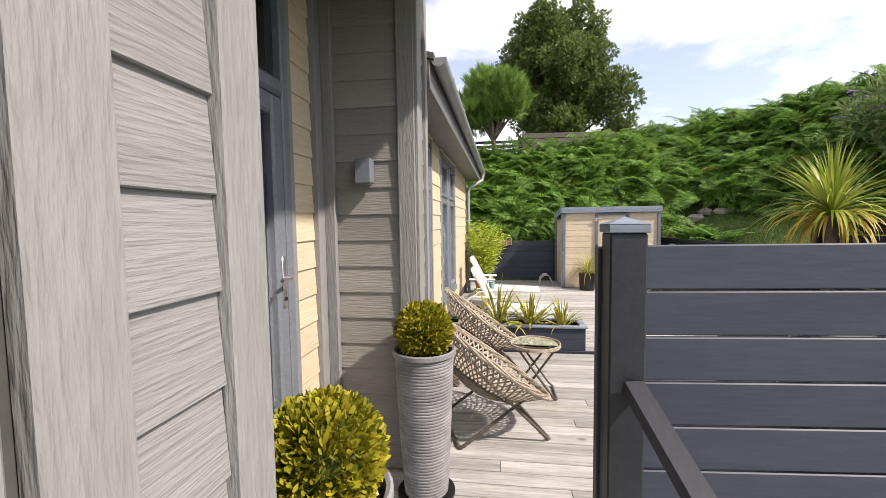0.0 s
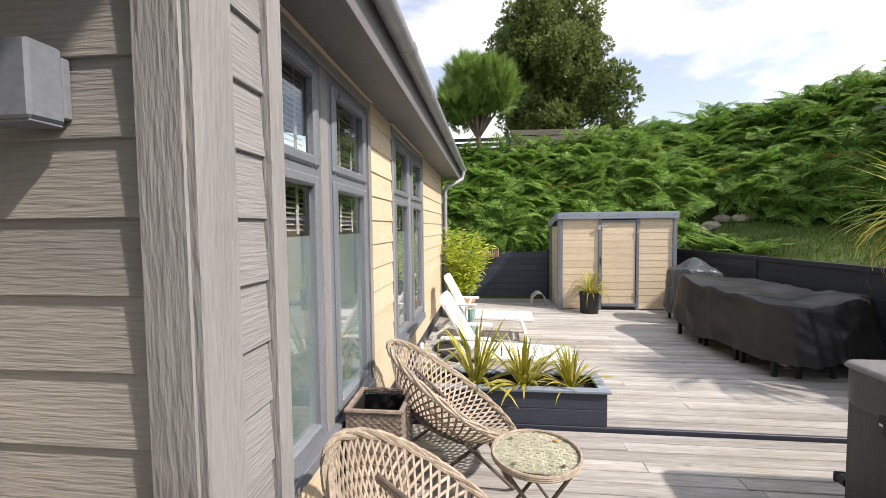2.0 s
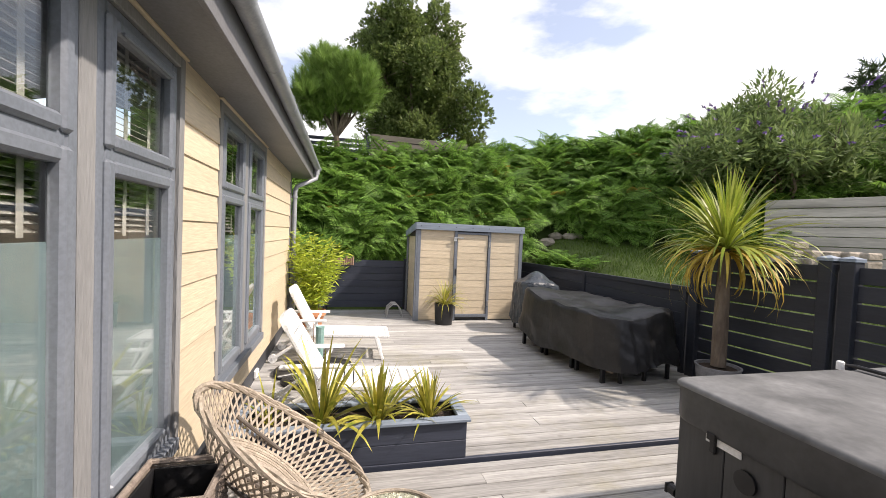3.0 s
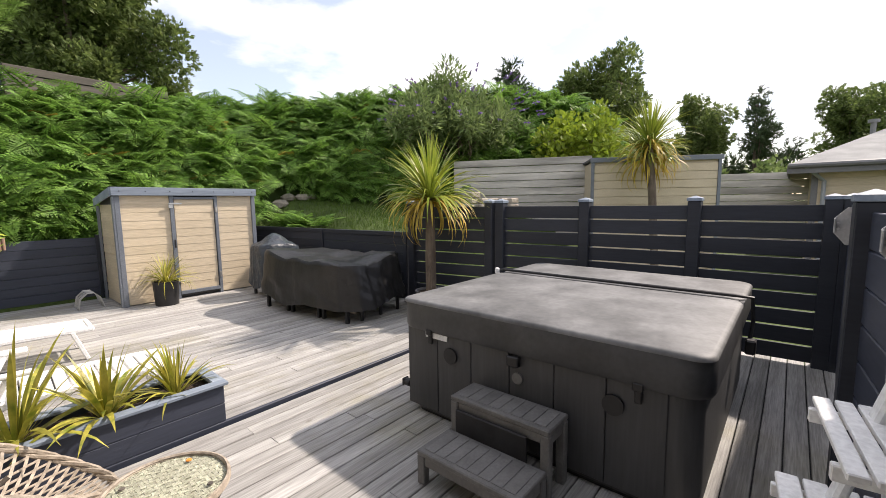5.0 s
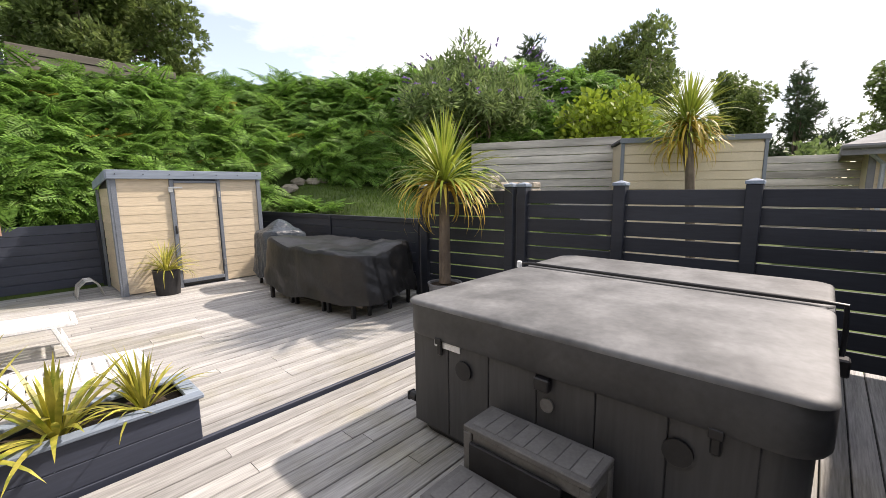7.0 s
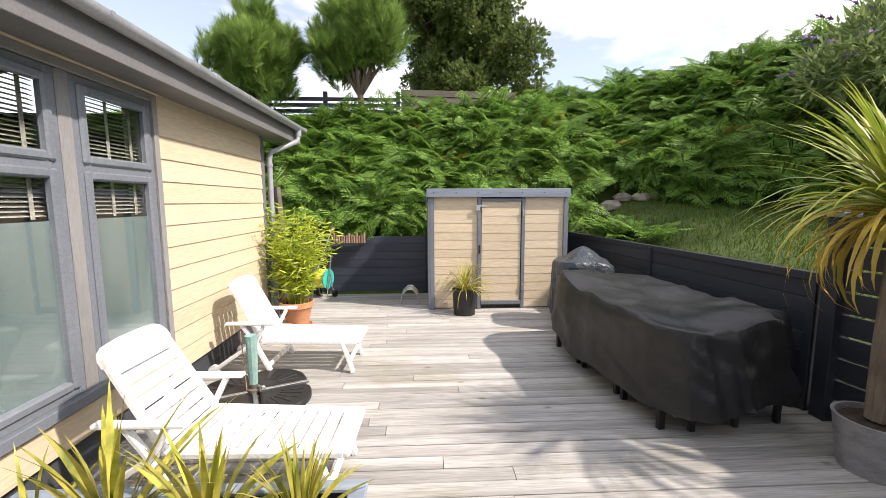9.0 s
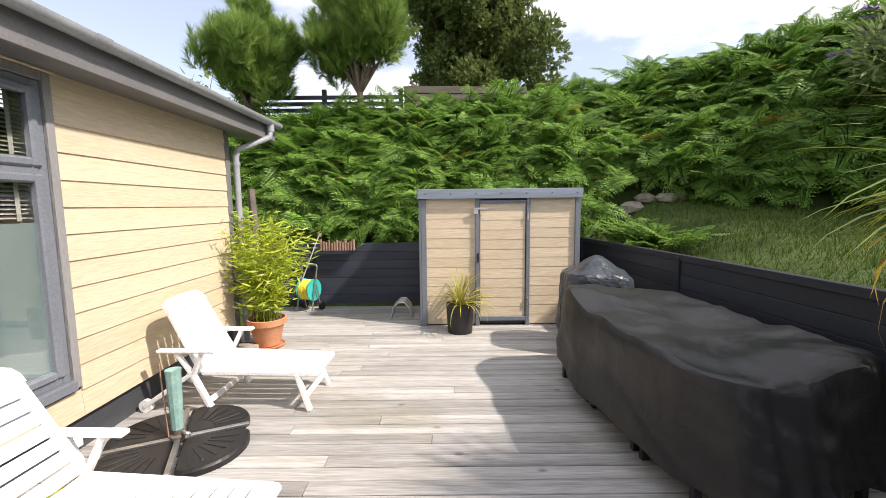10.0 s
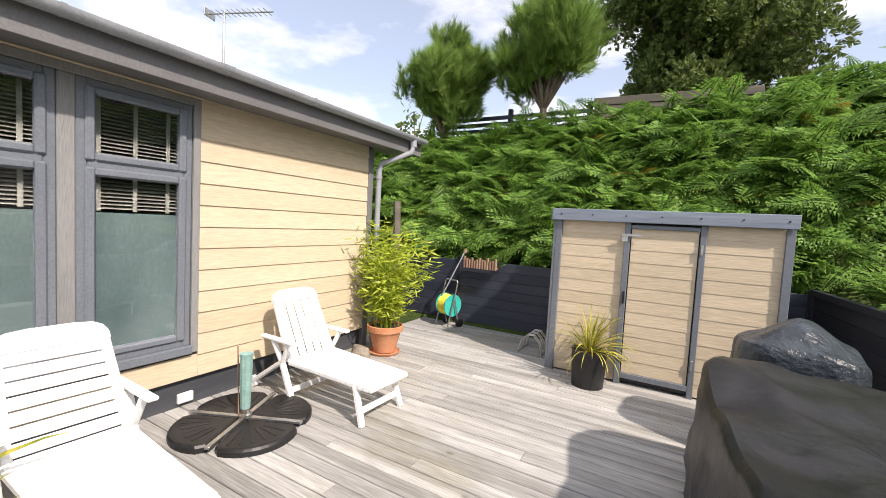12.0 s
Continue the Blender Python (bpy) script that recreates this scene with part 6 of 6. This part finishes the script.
# ---- walls, sheds and houses beyond ----
def plank_wall(label, p, q, z0, z1, n, material, group=""):
    w = thing("timber_wall", pose(0, 0, 0), label, "timber wall", group)
    h = (z1 - z0) / n
    r = random.Random(n)
    for i in range(n):
        o = r.uniform(-0.008, 0.008)
        part("beam", Geo().bar((p[0] + o, p[1] + o, z0 + h * (i + 0.5)), (q[0] + o, q[1] + o, z0 + h * (i + 0.5)), 0.10, h - 0.012, b=0.008), material, w)
    return w


plank_wall("pale weathered timber retaining wall above the lawn", (8.6, 9.2), (9.9, 6.0), 0.6, 2.62, 11, m_timber)
plank_wall("dark aged timber wall on top of the bank", (0.75, 14.75), (3.75, 14.95), 3.1, 4.5, 8, m_timber_d)
tf_ = thing("slatted_fence", pose(0, 0, 0), "dark open slatted fence on top of the bank", "fence")
for k in range(6):
    z = 3.5 + 0.15 * k
    part("slat", Geo().bar((-3.2, 14.7, z), (0.72, 14.75, z), 0.03, 0.095), m_navy_x, tf_)
for x in (-3.1, -1.2, 0.66):
    part("post", Geo().box(x - 0.05, x + 0.05, 14.75, 14.85, 3.0, 4.45), m_navy_y_shade, tf_)
plank_wall("pale timber wall beyond the neighbouring garden", (15.4, 4.3), (16.0, 1.6), 0.2, 2.3, 10, m_timber)
rub = Geo()
for k in range(16):
    b = Geo().box(-0.16, 0.16, -0.1, 0.1, -0.06, 0.06, 0.02)
    ox, oz = 6.9 + 0.22 * (k % 5), 1.30 + 0.13 * (k // 5)
    rub.add([(ox + a + 0.02 * noise.noise((a * 9, c * 9, k)), 7.35 - 0.10 * (k % 5) + c, oz + d * (0.8 + 0.3 * rng.random())) for a, c, d in b.v], b.f)
single("stone_wall", rub, m_rock, "low rubble stone wall behind the fence", "stone wall", kind="stuff")
ns = thing("neighbour_shed", pose(0, 0, -0.25), "cream boarded store with grey trim in the next garden", "shed")
NP, NQ = Vector((8.85, 5.60, 0)), Vector((10.1, 3.40, 0))
nd = (NQ - NP).normalized()
nn_ = Vector((-nd.y, nd.x, 0))
NM = Matrix((nd, nn_, (0, 0, 1))).transposed().to_4x4()
NM.translation = NP
NL = (NQ - NP).length
part("body", Geo().box(0.02, NL - 0.02, 0.02, 1.4, 0, 2.62, 0.01, NM), m_cream_x, ns)
for k in range(15):
    part("board", Geo().box(0.06, NL - 0.06, -0.012, 0.019, 0.17 * k, 0.17 * k + 0.162, 0.004, NM), m_cream_x, ns)
for a, b in ((0, 0.06), (NL - 0.06, NL)):
    part("upright", Geo().box(a, b, -0.03, 0.05, 0, 2.6, 0.004, NM), m_upvc, ns)
part("fascia", Geo().box(-0.03, NL + 0.03, -0.05, -0.02, 2.6, 2.70, 0.004, NM), m_upvc, ns)
part("roof", Geo().box(-0.03, NL + 0.03, -0.02, 1.45, 2.64, 2.69, 0.004, NM), m_roof, ns)

nh = thing("neighbour_house", pose(0, 0, -0.25), "low cream lodge with a pale grey hipped roof", "house")
HX0, HX1, HY0, HY1 = 13.0, 20.0, -9.0, 1.92
part("wall", Geo().box(HX0, HX1, HY0, HY1, 0, 2.62, 0.01), m_cream_y, nh)
for k in range(15):
    part("board", Geo().box(HX0 - 0.014, HX0, HY0, HY1, 0.17 * k + 0.04, 0.17 * k + 0.20, 0.004), m_cream_y, nh)
e = 0.45
x0, x1, y0, y1, ze = HX0 - e, HX1 + e, HY0 - e, HY1 + e, 2.57
rf = Geo().add([(x0, y0, ze), (x1, y0, ze), (x1, y1, ze), (x0, y1, ze), (16.5, y1 - 2.0, ze + 1.1), (16.5, y0 + 2.0, ze + 1.1), (x0, y0, ze - 0.05), (x1, y0, ze - 0.05), (x1, y1, ze - 0.05), (x0, y1, ze - 0.05)],
               [(0, 3, 4, 5), (3, 2, 4), (2, 1, 5, 4), (1, 0, 5), (0, 6, 9, 3), (3, 9, 8, 2), (2, 8, 7, 1), (1, 7, 6, 0), (6, 7, 8, 9)])
part("roof", rf, m_flat, nh, "pale grey felt roof")
part("fascia", Geo().box(x0 - 0.02, x0 + 0.01, y0, y1, ze - 0.22, ze - 0.02, 0.004).box(x0, x1, y1 - 0.01, y1 + 0.02, ze - 0.22, ze - 0.02, 0.004), m_fascia, nh)
part("gutter", Geo().tube([(x0 - 0.06, y0, ze - 0.04), (x0 - 0.06, y1, ze - 0.04)], 0.06, 8), m_fascia, nh, smooth=True)
part("downpipe", Geo().tube([(x0 - 0.04, y1 - 0.3, ze - 0.06), (HX0 - 0.06, HY1 - 0.2, ze - 0.4), (HX0 - 0.06, HY1 - 0.2, 0)], 0.045, 8), m_gutter, nh, smooth=True)
part("corner_board", Geo().box(HX0 - 0.03, HX0 + 0.05, HY1 - 0.1, HY1 + 0.02, 0, 2.6), m_fascia, nh)
part("flue", Geo().tube([(16.3, 0.7, ze + 0.7), (16.3, 0.7, ze + 1.24)], 0.06, 10).lathe([(0, 0), (0.12, 0), (0.12, 0.08), (0, 0.09)], 12, (16.3, 0.7, ze + 1.24)), m_flat, nh)


def aerial(m, label):
    t = thing("tv_aerial", m, label, "aerial", "roof aerials")
    part("mast", Geo().tube([(0, 0, -1.2), (0, 0, 0.7)], 0.018, 6), m_steel, t)
    part("boom", Geo().tube([(-0.25, 0, 0.66), (0.85, 0, 0.66)], 0.012, 6), m_steel, t)
    for k in range(11):
        part("element", Geo().tube([(-0.15 + 0.09 * k, -0.12, 0.66), (-0.15 + 0.09 * k, 0.12, 0.66)], 0.006, 5), m_steel, t)
    part("reflector", Geo().box(-0.27, -0.255, -0.12, 0.12, 0.6, 0.72, 0.003), m_steel, t)


aerial(pose(-3.9, 9.2, 4.05, 0, 0, 20), "television aerial on the lodge's roof")
aerial(pose(17.5, -0.1, 4.33, 0, -12, -80), "tall television aerial on the neighbouring roof")

# ---- boards and planks ----
boards(wall_e, ub_cream_y, EASTW, 0, 0.256, 2.48, 0.173, [(3.06, W1[0] - 0.06, -9, 99), (W1[0] - 0.055, W1[1] + 0.055, -9, WZ0 - 0.062), (W1[0] - 0.055, W1[1] + 0.055, WZ1 + 0.07, 99), (W1[1] + 0.057, W2[0] - 0.057, -9, 99),
       (W2[0] - 0.055, W2[1] + 0.055, -9, WZ0 - 0.062), (W2[0] - 0.055, W2[1] + 0.055, WZ1 + 0.07, 99), (W2[1] + 0.057, HOUSE_END - 0.071, -9, 99)])
boards(wall_l, ub_grey_x, Matrix.Translation((0, 2.748, 0)), 0, 0.01, 2.9, 0.16, [(RX + 0.111, PX - 0.106, -9, 99)])
boards(wall_l, ub_grey_y, Matrix.Translation((PX - 0.019, 0, 0)) @ Matrix.Rotation(radians(90), 4, "Z"), 0, 0.01, 2.9, 0.16, [(2.842, 2.999, -9, 99)])
boards(wall_r, ub_cream_y, Matrix.Translation((RX, 0, 0)) @ Matrix.Rotation(radians(90), 4, "Z"), 0, 0.02, 2.9, 0.16, [(DY1 + 0.047, 2.619, -9, 99)])
boards(wall_p, ub_grey_y, Matrix.Translation((PX + 0.031, 0, 0)) @ Matrix.Rotation(radians(90), 4, "Z"), 0, 0.03, 2.9, 0.158, [(0.744, 0.923, -9, 99), (-0.9, 0.17, -9, 99)])
ubs = unit_board(m_cream_x, 0.35)
for a, b in ((SX0 + 0.066, DX0 - 0.006), (DX0 + 0.062, DX1 - 0.062), (DX1 + 0.001, SX1 - 0.066)):
    boards(shed, ubs, Matrix.Translation((0, SYF - (0.012 if a > DX0 and b < DX1 else 0), FZ)), 0, 0.02 if not (a > DX0 and b < DX1) else 0.127, SH - 0.116 if not (a > DX0 and b < DX1) else 1.624, 0.128, [(a, b, -9, 99)])
ubside = unit_board(m_cream_y, 0.55)
boards(shed, ubside, Matrix.Translation((SX0 + 0.018, SYB, FZ)) @ Matrix.Rotation(radians(-90), 4, "Z"), 0, 0.02, SH - 0.25, 0.128, [(0.06, SYB - SYF - 0.03, -9, 99)])
deck("deck_lower", "grey weathered timber deck boards", -1.2, SY - 0.012, 0.0, -1.1, 5.0, 0.125, m_deck, 3)
deck("deck_upper", "sun-bleached grey timber deck boards", SY + 0.026, 11.0, FZ, -1.0, 4.6, 0.125, m_deck, 4)
setting("deck_edge", Geo().box(-0.75, 4.6, SY - 0.006, SY + 0.022, -0.1, FZ + 0.001, 0.004), m_navy_x, "dark painted timber edge between the two deck levels", "edging")
